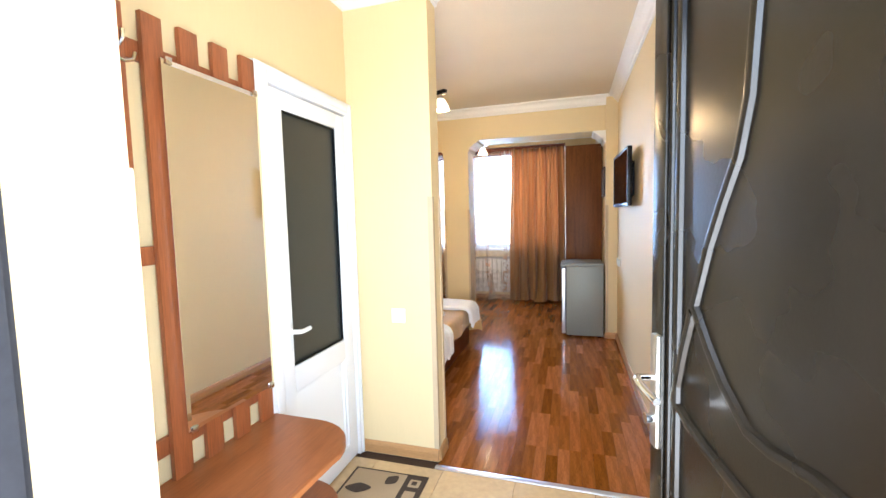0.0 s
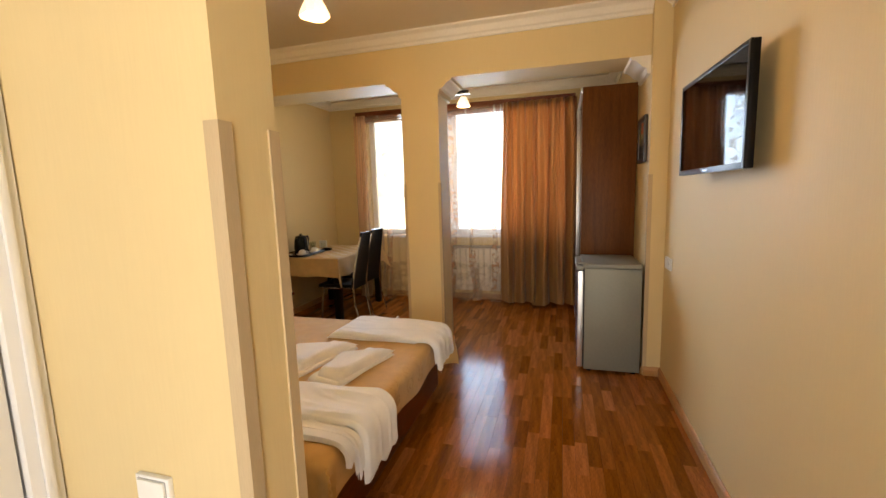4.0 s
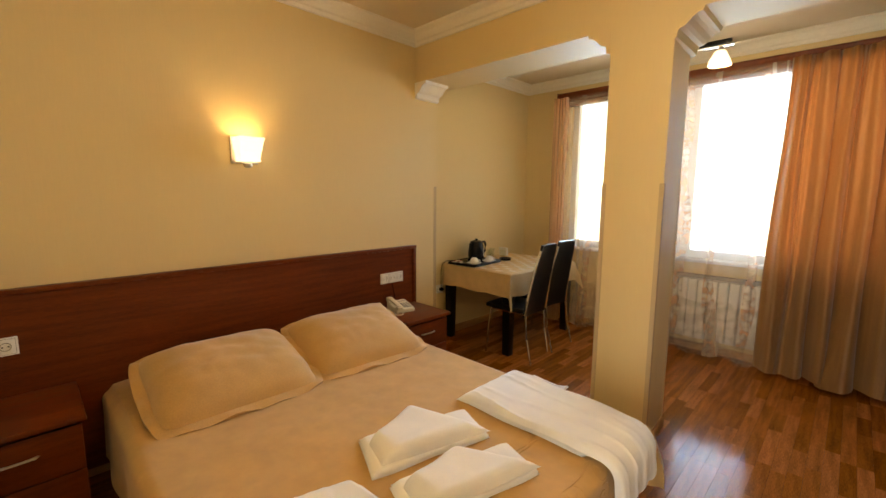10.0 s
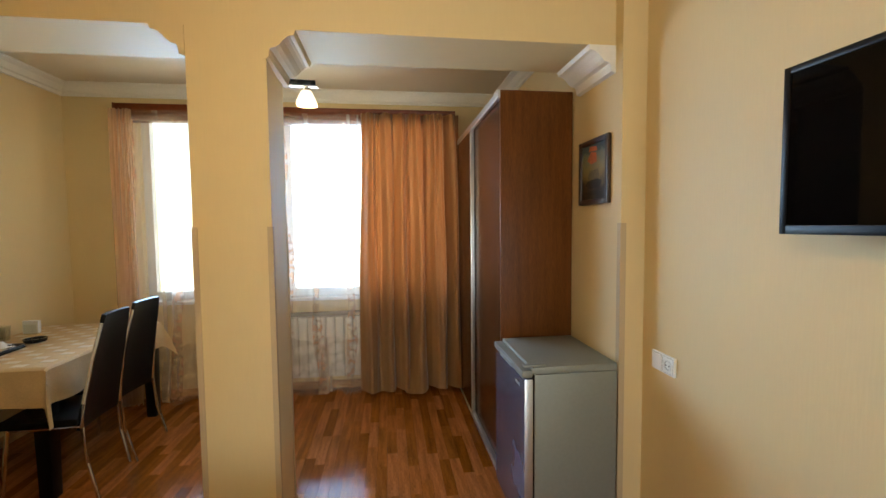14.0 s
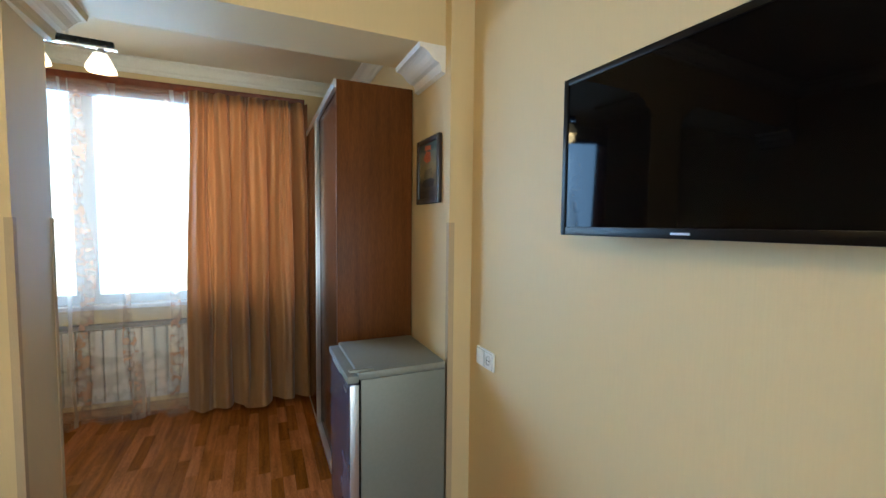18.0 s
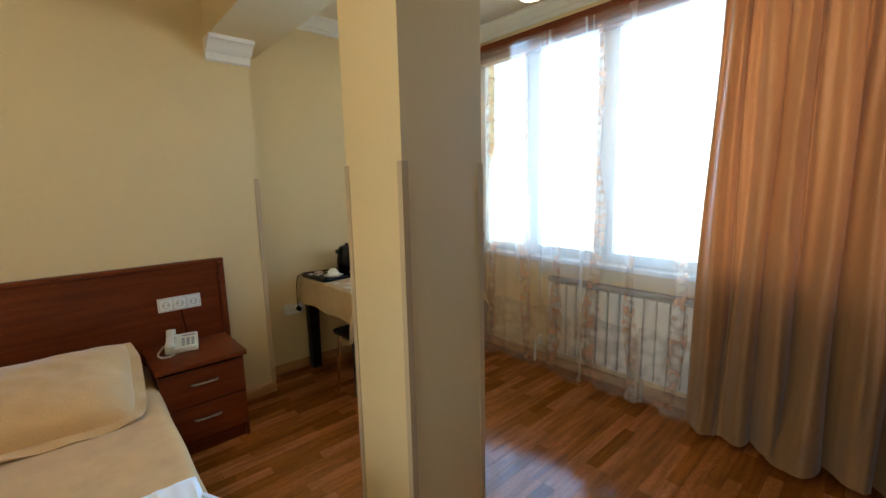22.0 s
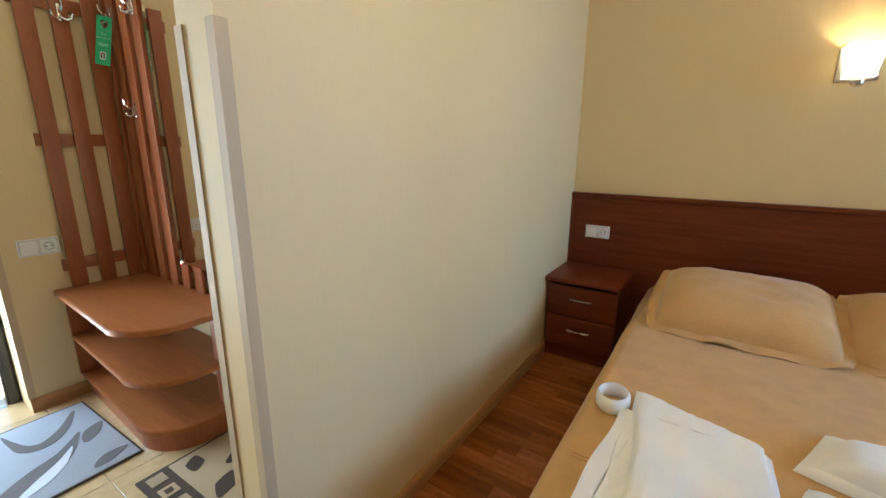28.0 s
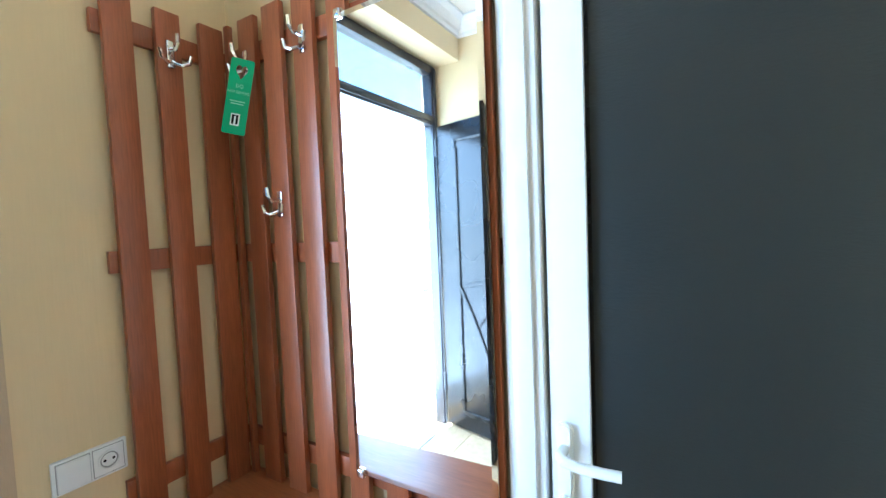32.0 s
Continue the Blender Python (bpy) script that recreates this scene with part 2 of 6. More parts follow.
GRILLE = mat("grey_radiator_grille", (0.30, 0.29, 0.28), 0.5, vary=0.1, bump=0)
GREYP = mat("grey_plastic", (0.30, 0.30, 0.29), 0.4, vary=0.05, bump=0)
BLACK = mat("black_gloss_plastic", (0.006, 0.006, 0.007), 0.14, vary=0.1, bump=0, spec=0.22)
SCREEN = mat("switched_off_screen", (0.0006, 0.0006, 0.001), 0.04, vary=0.0, bump=0, spec=0.12, rough_vary=0.0)
LEATHER = mat("black_leatherette", (0.005, 0.0045, 0.0045), 0.33, vary=0.15, fine=200, bump=0.10, spec=0.16)
BLACKWOOD = mat("black_lacquered_wood", (0.004, 0.003, 0.003), 0.3, vary=0.2, bump=0.02, spec=0.18)
CHROME = mat("chrome", (0.75, 0.75, 0.76), 0.12, 1.0, vary=0.03, rough_vary=0.04, bump=0)
STEEL = mat("brushed_nickel", (0.55, 0.52, 0.47), 0.3, 1.0, vary=0.08, bump=0)
ALU = mat("satin_aluminium", (0.62, 0.63, 0.65), 0.32, 0.9, vary=0.05, stretch=(8, 8, 0.5), bump=0)
FRIDGE = mat("silver_grey_enamel", (0.23, 0.24, 0.22), 0.48, 0.25, vary=0.04, bump=0.01)
# The blue in this base colour imitates sky reflected in a silver door.
FRIDGE_SKY_TINT = mat("sky_tinted_fridge_door", (0.18, 0.19, 0.28), 0.24, 0.7, vary=0.05, bump=0.01)
IRON = mat("dark_brown_metal_paint", (0.007, 0.005, 0.003), 0.27, 0.0, vary=0.15, big=3, fine=120, bump=0.02, spec=0.34)
IRON_F = mat("dark_grey_frame_paint", (0.030, 0.030, 0.034), 0.3, 0.1, vary=0.15, bump=0.03, coat=0.2)
# Opaque pane: the near-black base stands for the unlit bathroom behind.
FROST = mat("frosted_glass_unlit_tone", (0.007, 0.011, 0.012), 0.34, spec=0.62, vary=0.04, big=3, fine=330, stretch=(1, 0.25, 1), bump=0.16, rough_vary=0.0)
RADI = mat("white_radiator_enamel", (0.74, 0.73, 0.70), 0.4, vary=0.04, bump=0)
LINEN = mat("beige_tablecloth", (0.58, 0.41, 0.22), 0.8, vary=0.10, big=9, fine=180, bump=0.15)
CHINA = mat("white_porcelain", (0.80, 0.79, 0.76), 0.15, vary=0.02, bump=0, coat=0.3)
DRAPE = cloth_drape("orange_satin_curtain", (0.265, 0.132, 0.044), (0.66, 0.150, 0.034), 0.14)
LACE = cloth_sheer("peach_voile", (0.94, 0.80, 0.69), 0.17, 0.32, 0.62)
GARLAND = cloth_sheer("peach_embroidery", (0.80, 0.46, 0.29), 0.04, 0.46, 0.6, 1.5)
GATHER = cloth_sheer("gathered_peach_voile", (0.88, 0.64, 0.47), 0.30, 0.55, 0.5)
LACE_F = cloth_sheer("peach_flower_lace", (0.84, 0.68, 0.57), 0.03, 0.24, 0.5, 1.0)
MIRROR = mat("silver_mirror", (0.93, 0.93, 0.92), 0.02, 1.0, vary=0.0, rough_vary=0.0, bump=0)
CLEAR = glass("clear_glass", (0.96, 0.98, 0.97))
SHADE = mat("lit_opal_glass", (0.85, 0.72, 0.50), 0.35, vary=0.03, bump=0, emit=0.27, emit_color=(1.0, 0.82, 0.54))
GREEN = mat("green_card", (0.03, 0.33, 0.12), 0.45, vary=0.06, bump=0)
RUG_D = mat("dark_brown_pile", (0.055, 0.036, 0.024), 0.95, vary=0.2, fine=300, bump=0.4)
RUG_L = mat("tan_pile", (0.38, 0.28, 0.17), 0.95, vary=0.15, fine=300, bump=0.4)
RUG_G = mat("grey_pile", (0.34, 0.355, 0.40), 0.95, vary=0.12, fine=300, bump=0.4)
RUG_B = mat("taupe_pile", (0.13, 0.115, 0.115), 0.95, vary=0.2, fine=300, bump=0.4)
CONCRETE = mat("pale_terrace_concrete", (0.58, 0.56, 0.53), 0.85, vary=0.15, big=1.2, fine=40, bump=0.1)
PLASTER = mat("pale_outer_render", (0.50, 0.48, 0.44), 0.9, vary=0.1, bump=0.1)
STONE = mat("blue_grey_stone", (0.46, 0.47, 0.48), 0.9, vary=0.3, big=2, fine=12, bump=0.3)
EARTH = mat("dry_ground", (0.28, 0.26, 0.20), 0.95, vary=0.25, big=0.3, fine=6, bump=0.1)


# ---- shaping helpers ----
HERE = {}


def thing(name, label, category, at=(0, 0, 0), group="", kind=""):
    ob = new(name)
    ob.empty_display_size = 0.1
    ob.matrix_basis = Matrix.Translation(at)
    HERE[ob] = ob.matrix_basis.copy()
    return tagged(ob, label, category, group, kind)


def part(name, bm, material, parent=None, label="", smooth=True, flat=False):
    """Links a bmesh, modelled in world metres, as one mesh object under a thing or a part."""
    me = bpy.data.meshes.new(name)
    bm.normal_update()
    bm.to_mesh(me)
    bm.free()
    me.materials.append(material)
    if smooth and not flat:
        for p in me.polygons:
            p.use_smooth = True
        me.set_sharp_from_angle(angle=radians(35))
    ob = new(name, me)
    HERE[ob] = Matrix()
    if parent is not None:
        ob.parent = parent
        ob.matrix_parent_inverse = HERE[parent].inverted()
    if label:
        ob["label"] = label
    return ob


def structure(name, bm, material, label="", smooth=False):
    return tagged(part(name, bm, material, None, label, smooth), label, name.split("_")[0], "", "structure")


def box(bm, x0, x1, y0, y1, z0, z1, bevel=0.0, seg=2):
    made = bmesh.ops.create_cube(bm, size=1.0)["verts"]
    for v in made:
        v.co = Vector(((x0 + x1) / 2 + v.co.x * (x1 - x0), (y0 + y1) / 2 + v.co.y * (y1 - y0), (z0 + z1) / 2 + v.co.z * (z1 - z0)))
    if bevel:
        edges = list({e for v in made for e in v.link_edges})
        bmesh.ops.bevel(bm, geom=edges, offset=bevel, segments=seg, affect="EDGES", profile=0.6)
    return bm


def boxes(*rows, bevel=0.0):
    bm = bmesh.new()
    for r in rows:
        box(bm, *r, bevel=bevel)
    return bm


def tube(points, radius, sides=10, closed=False, taper=None):
    """A round bar swept along points."""
    bm = bmesh.new()
    pts = [Vector(p) for p in points]
    rings = []
    n = len(pts)
    for i, p in enumerate(pts):
        a, b = (pts[(i - 1) % n], pts[(i + 1) % n]) if closed else (pts[max(0, i - 1)], pts[min(n - 1, i + 1)])
        d = (b - a).normalized()
        side = d.cross(Vector((0, 0, 1)))
        if side.length < 0.05:
            side = d.cross(Vector((0, 1, 0)))
        side.normalize()
        up = side.cross(d)
        r = radius * (taper[i] if taper else 1)
        rings.append([bm.verts.new(p + r * (math.cos(k) * side + math.sin(k) * up)) for k in [2 * math.pi * j / sides for j in range(sides)]])
    for i in range(n if closed else n - 1):
        a, b = rings[i], rings[(i + 1) % n]
        for j in range(sides):
            bm.faces.new((a[j], a[(j + 1) % sides], b[(j + 1) % sides], b[j]))
    if not closed:
        bm.faces.new(rings[0][::-1])
        bm.faces.new(rings[-1])
    return bm


def lathe(profile, centre, sides=24, squash=1.0):
    """Turns (radius, height) pairs about a vertical axis."""
    bm = bmesh.new()
    rings = []
    for r, z in profile:
        rings.append([bm.verts.new((centre[0] + r * math.cos(a), centre[1] + squash * r * math.sin(a), centre[2] + z))
                      for a in [2 * math.pi * j / sides for j in range(sides)]])
    for a, b in zip(rings, rings[1:]):
        for j in range(sides):
            bm.faces.new((a[j], a[(j + 1) % sides], b[(j + 1) % sides], b[j]))
    bm.faces.new(rings[0][::-1])
    bm.faces.new(rings[-1])
    return bm


def plate(outline, z0, z1, bevel=0.0):
    """A flat board with the given outline in x and y."""
    bm = bmesh.new()
    low = [bm.verts.new((x, y, z0)) for x, y in outline]
    top = [bm.verts.new((x, y, z1)) for x, y in outline]
    n = len(outline)
    bm.faces.new(low[::-1])
    cap = bm.faces.new(top)
    for i in range(n):
        bm.faces.new((low[i], low[(i + 1) % n], top[(i + 1) % n], top[i]))
    bmesh.ops.recalc_face_normals(bm, faces=bm.faces[:])
    if bevel:
        bmesh.ops.bevel(bm, geom=list(cap.edges), offset=bevel, segments=2, affect="EDGES")
    return bm


def sweep(profile, start, end, out):
    """A moulding: (outward, upward) pairs of a closed profile, run straight from start to end; out: the way it stands off the wall."""
    bm = bmesh.new()
    o = Vector(out)
    rings = [[bm.verts.new(Vector(p) + o * a + Vector((0, 0, b))) for a, b in profile] for p in (start, end)]
    n = len(profile)
    for i in range(n):
        bm.faces.new((rings[0][i], rings[0][(i + 1) % n], rings[1][(i + 1) % n], rings[1][i]))
    bm.faces.new(rings[0][::-1])
    bm.faces.new(rings[1])
    bmesh.ops.recalc_face_normals(bm, faces=bm.faces[:])
    return bm


def sheet(nu, nv, place):
    """A grid of faces through place(u, v), u and v from 0 to 1."""
    bm = bmesh.new()
    rows = [[bm.verts.new(place(i / nu, j / nv)) for j in range(nv + 1)] for i in range(nu + 1)]
    for i in range(nu):
        for j in range(nv):
            bm.faces.new((rows[i][j], rows[i + 1][j], rows[i + 1][j + 1], rows[i][j + 1]))
    return bm


def solid(bm, thick):
    """Gives a sheet thickness, below its faces."""
    bmesh.ops.recalc_face_normals(bm, faces=bm.faces[:])
    bmesh.ops.solidify(bm, geom=bm.faces[:], thickness=thick)
    return bm


def turned(bm, m):
    bmesh.ops.transform(bm, matrix=m, verts=bm.verts[:])
    return bm


def writing(text, size, m, material, parent, name="lettering", depth=0.0004):
    cu = bpy.data.curves.new(name, "FONT")
    cu.body, cu.size, cu.align_x, cu.align_y, cu.extrude = text, size, "CENTER", "CENTER", depth
    tmp = new(name, cu)
    me = bpy.data.meshes.new_from_object(tmp.evaluated_get(bpy.context.evaluated_depsgraph_get()))
    bpy.data.objects.remove(tmp)
    me.transform(m)
    me.materials.clear()
    me.materials.append(material)
    ob = new(name, me)
    HERE[ob] = Matrix()
    ob.parent, ob.matrix_parent_inverse = parent, HERE[parent].inverted()
    return ob


# ---- the large structure ----
XR, XS, XL, XA = 0.50, 0.38, -3.12, -3.37      # right wall, right alcove wall, headboard wall, left alcove wall
YE, YP, YQ, YB, YC, YW = 0.44, 2.17, 2.31, 4.98, 5.34, 7.0   # entry wall, partition, beam and column, window wall
XP, XBATH, ZC, ZB = -0.732, -1.24, 2.70, 2.33   # partition end, bathroom wall, ceiling, beam underside
WX0, WX1, WZ0, WZ1 = -2.80, -0.14, 0.86, 2.56  # window opening


def build_structure():
    structure("floor", boxes((-3.6, 0.7, 0.1, 7.3, -0.18, -0.012)), DARKGAP, "floor slab under laminate and tiles")
    structure("ceiling", boxes((-3.6, 0.7, 0.1, 7.3, ZC, 2.95)), CEIL, "plain warm white painted ceiling")
    structure("wall_east", boxes((XR, 0.7, 0.14, 4.915, -0.02, ZC), (XS, 0.7, 4.915, 7.25, -0.02, ZC)), WALL, "beige papered wall with a shallow pier")
    structure("wall_north", boxes((-3.6, WX0, YW, 7.25, -0.02, ZC), (WX1, XS, YW, 7.25, -0.02, ZC), (WX0, WX1, YW, 7.25, -0.02, WZ0),
                                  (WX0, WX1, YW, 7.25, WZ1, ZC)), WALL, "beige papered window wall")
    structure("wall_west", boxes((-3.6, XL, YP, 5.22, -0.02, ZC), (-3.6, XA, 5.22, YW, -0.02, ZC)), WALL, "beige papered wall behind bed and table")
    structure("wall_partition", boxes((XL, XP, YP, YQ, -0.02, ZC)), WALL, "beige papered partition between hall and bed")
    structure("wall_bathroom", boxes((-1.36, XBATH, YE, 1.39, -0.02, ZC), (-1.36, XBATH, 1.39, YP, 2.075, ZC)), WALL, "beige papered hall wall")
    structure("wall_entry", boxes((-3.1, -0.64, 0.14, YE, -0.02, ZC), (-0.64, XR, 0.14, YE, 2.46, ZC)), WALL, "beige papered entrance wall")
    # Unseen wall, added to enclose the bathroom and keep light out of it.
    structure("wall_bath_room", boxes((-3.1, -3.0, YE, YP, -0.02, ZC)), PLASTER, "unseen wall closing off the dark bathroom")
    structure("column", plate([(-1.51, YB), (-1.19, YB), (-1.212, YC), (-1.51, YC)], -0.02, ZB + 0.02), WALL, "square beige papered column")
    # beam with rounded shoulders
    bm = boxes((XA, -1.51, YB, YC, ZB, ZC), (-1.51, -1.19, YB, YC, ZB + 0.02, ZC), (-1.19, XS, YB, YC, ZB, ZC))
    structure("beam", bm, WALL, "beige ceiling beam over the column")
    shoulder = [(0, 0), (0.135, 0), (0.128, -0.022), (0.112, -0.024), (0.10, -0.030), (0.085, -0.042), (0.068, -0.062), (0.052, -0.074),
                (0.030, -0.080), (0.024, -0.098), (0.022, -0.118), (0, -0.125)]
    for name, x, out in (("trim_column_left", -1.51, -1), ("trim_column_right", -1.203, 1), ("trim_pier", XS, -1), ("trim_stub", XL, 1)):
        y0, y1 = (YB - 0.004, YC + 0.004)
        if name == "trim_stub":
            y0, y1 = YB - 0.006, 5.23
        structure(name, sweep(shoulder, (x, y0, ZB), (x, y1, ZB), (out, 0, 0)), FOAM if name in ("trim_pier", "trim_stub") else WALL, "moulded foam shoulder under the beam")
    # cornices
    cor = [(0, 0), (0.095, 0), (0.095, -0.014), (0.078, -0.022), (0.060, -0.030), (0.044, -0.050), (0.034, -0.066), (0.018, -0.074), (0.014, -0.095), (0, -0.098)]
    runs = [((XR, 0.41, ZC), (XR, YB, ZC), (-1, 0, 0)), ((XL, YQ, ZC), (XL, YB, ZC), (1, 0, 0)), ((XL, YB, ZC), (XR, YB, ZC), (0, -1, 0)),
            ((XL, YQ, ZC), (XP, YQ, ZC), (0, 1, 0)), ((XP, YP, ZC), (XP, YQ, ZC), (1, 0, 0)), ((XBATH, YP, ZC), (XP, YP, ZC), (0, -1, 0)),
            ((XBATH, YE, ZC), (XBATH, YP, ZC), (1, 0, 0)), ((XBATH, YE, ZC), (XR, YE, ZC), (0, 1, 0)),
            ((XA, YC, ZC), (XA, YW, ZC), (1, 0, 0)), ((XA, YW, ZC), (XS, YW, ZC), (0, -1, 0)), ((XS, YC, ZC), (XS, YW, ZC), (-1, 0, 0))]
    for i, (a, b, o) in enumerate(runs):
        structure("trim_cornice_%d" % (i + 1), sweep(cor, a, b, o), FOAM, "white moulded ceiling cornice")
    # skirting
    sk = [(0, 0), (0.016, 0), (0.016, 0.045), (0.010, 0.062), (0.005, 0.068), (0, 0.068)]
    runs = [((XR, YE, 0), (XR, 4.915, 0), (-1, 0, 0)), ((XS, 4.915, 0), (XR, 4.915, 0), (0, -1, 0)), ((XS, 4.915, 0), (XS, YW, 0), (-1, 0, 0)), ((XL, YQ, 0), (XL, 5.22, 0), (1, 0, 0)),
            ((XA, 5.22, 0), (XA, YW, 0), (1, 0, 0)), ((XA, YW, 0), (XS, YW, 0), (0, -1, 0)), ((XL, YQ, 0), (XP, YQ, 0), (0, 1, 0)),
            ((XP, YP, 0), (XP, YQ, 0), (1, 0, 0)), ((XBATH, YP, 0), (XP, YP, 0), (0, -1, 0)), ((-1.24, YE, 0), (-0.64, YE, 0), (0, 1, 0)),
            ((-1.51, YB, 0), (-1.19, YB, 0), (0, -1, 0)), ((-1.19, YB, 0), (-1.212, YC, 0), (1, 0, 0)), ((-1.51, YC, 0), (-1.212, YC, 0), (0, 1, 0)), ((-1.51, YB, 0), (-1.51, YC, 0), (-1, 0, 0))]
    for i, (a, b, o) in enumerate(runs):
        a, b = Vector(a), Vector(b)
        structure("baseboard_%d" % (i + 1), sweep(sk, a, b, o), SKIRT, "oak coloured skirting board")
    # corner guards, 1.5 m tall
    t = 0.004
    corners = [(XP, YP, 1, -1), (XP, YQ, 1, 1), (-1.51, YB, -1, -1), (-1.19, YB, 1, -1), (-1.212, YC, 1, 1), (-1.51, YC, -1, 1), (XS, 4.915, -1, -1), (XL, 5.22, 1, 1), (-0.64, YE, 1, 1)]
    for i, (x, y, sx, sy) in enumerate(corners):
        w = 0.019 if i in (2, 3, 4, 5) else 0.025
        bm = plate([(x + sx * t, y + sy * t), (x + sx * t, y - sy * w), (x, y - sy * w), (x, y), (x - sx * w, y), (x - sx * w, y + sy * t)], 0.07, 1.53 if i < 2 else 1.50)
        structure("trim_guard_%d" % (i + 1), bm, GUARD, "taupe plastic corner guard")
    structure("trim_threshold", sweep([(-0.02, 0), (-0.015, 0.005), (0, 0.007), (0.015, 0.005), (0.02, 0)], (XP, 2.105, 0), (XR, 2.105, 0), (0, 1, 0)), ALU, "aluminium threshold strip")
    structure("trim_threshold_end", sweep([(-0.02, 0), (-0.015, 0.005), (0, 0.007), (0.015, 0.005), (0.02, 0)], (-0.58, 0.26, 0), (0.44, 0.26, 0), (0, 1, 0)), ALU, "worn metal door sill")
    # outside
    structure("ground", boxes((-900, 900, -900, 900, -1.4, -1.2)), EARTH, "dry open ground")
    structure("pavement", boxes((-6, 6, -3.2, 0.14, -0.20, -0.006)), CONCRETE, "sunlit concrete terrace")
    structure("wall_terrace", boxes((-6, 6, -3.35, -3.2, -1.2, 0.42)), STONE, "low blue grey terrace wall")
    structure("backdrop", boxes((-40, 40, -60, -58, -2, 5)), STONE, "pale rocky slope far off")
    # Added out of view above the ceiling to stop sky light leaking in.
    structure("roof", boxes((-3.7, 0.8, 0.08, 7.4, 2.95, 3.1)), PLASTER, "unseen slab above the ceiling, keeps sky light out")


def window():
    w = thing("window_1", "white three-light PVC window behind lace", "window", (WX0, 7.1, WZ0), kind="structure")
    e, f = 0.04, 0.035
    part("window_frame", boxes((WX0, WX0 + e, 7.06, 7.13, WZ0, WZ1), (WX1 - e, WX1, 7.06, 7.13, WZ0, WZ1), (WX0 + e, WX1 - e, 7.06, 7.13, WZ0, WZ0 + e),
                                 (WX0 + e, WX1 - e, 7.06, 7.13, WZ1 - e, WZ1)), PVC, w)
    for x in (-2.24, -1.62):
        part("mullion", boxes((x - 0.035, x + 0.035, 7.05, 7.12, WZ0 + e, WZ1 - e), bevel=0.006), PVC, w)
    for a, b in ((WX0 + e, -2.275), (-2.205, -1.655), (-1.585, WX1 - e)):
        part("sash", boxes((a, a + f, 7.04, 7.09, WZ0 + e, WZ1 - e), (b - f, b, 7.04, 7.09, WZ0 + e, WZ1 - e), (a + f, b - f, 7.04, 7.09, WZ0 + e, WZ0 + e + f),
                            (a + f, b - f, 7.04, 7.09, WZ1 - e - f, WZ1 - e)), PVC, w)
        p = part("pane", boxes((a + f, b - f, 7.072, 7.078, WZ0 + e + f, WZ1 - e - f)), CLEAR, w)
        p.visible_shadow = False
    part("window_sill", boxes((WX0 - 0.05, WX1 + 0.05, 6.95, 7.06, WZ0 - 0.03, WZ0 + 0.001), bevel=0.006), PVC, w)


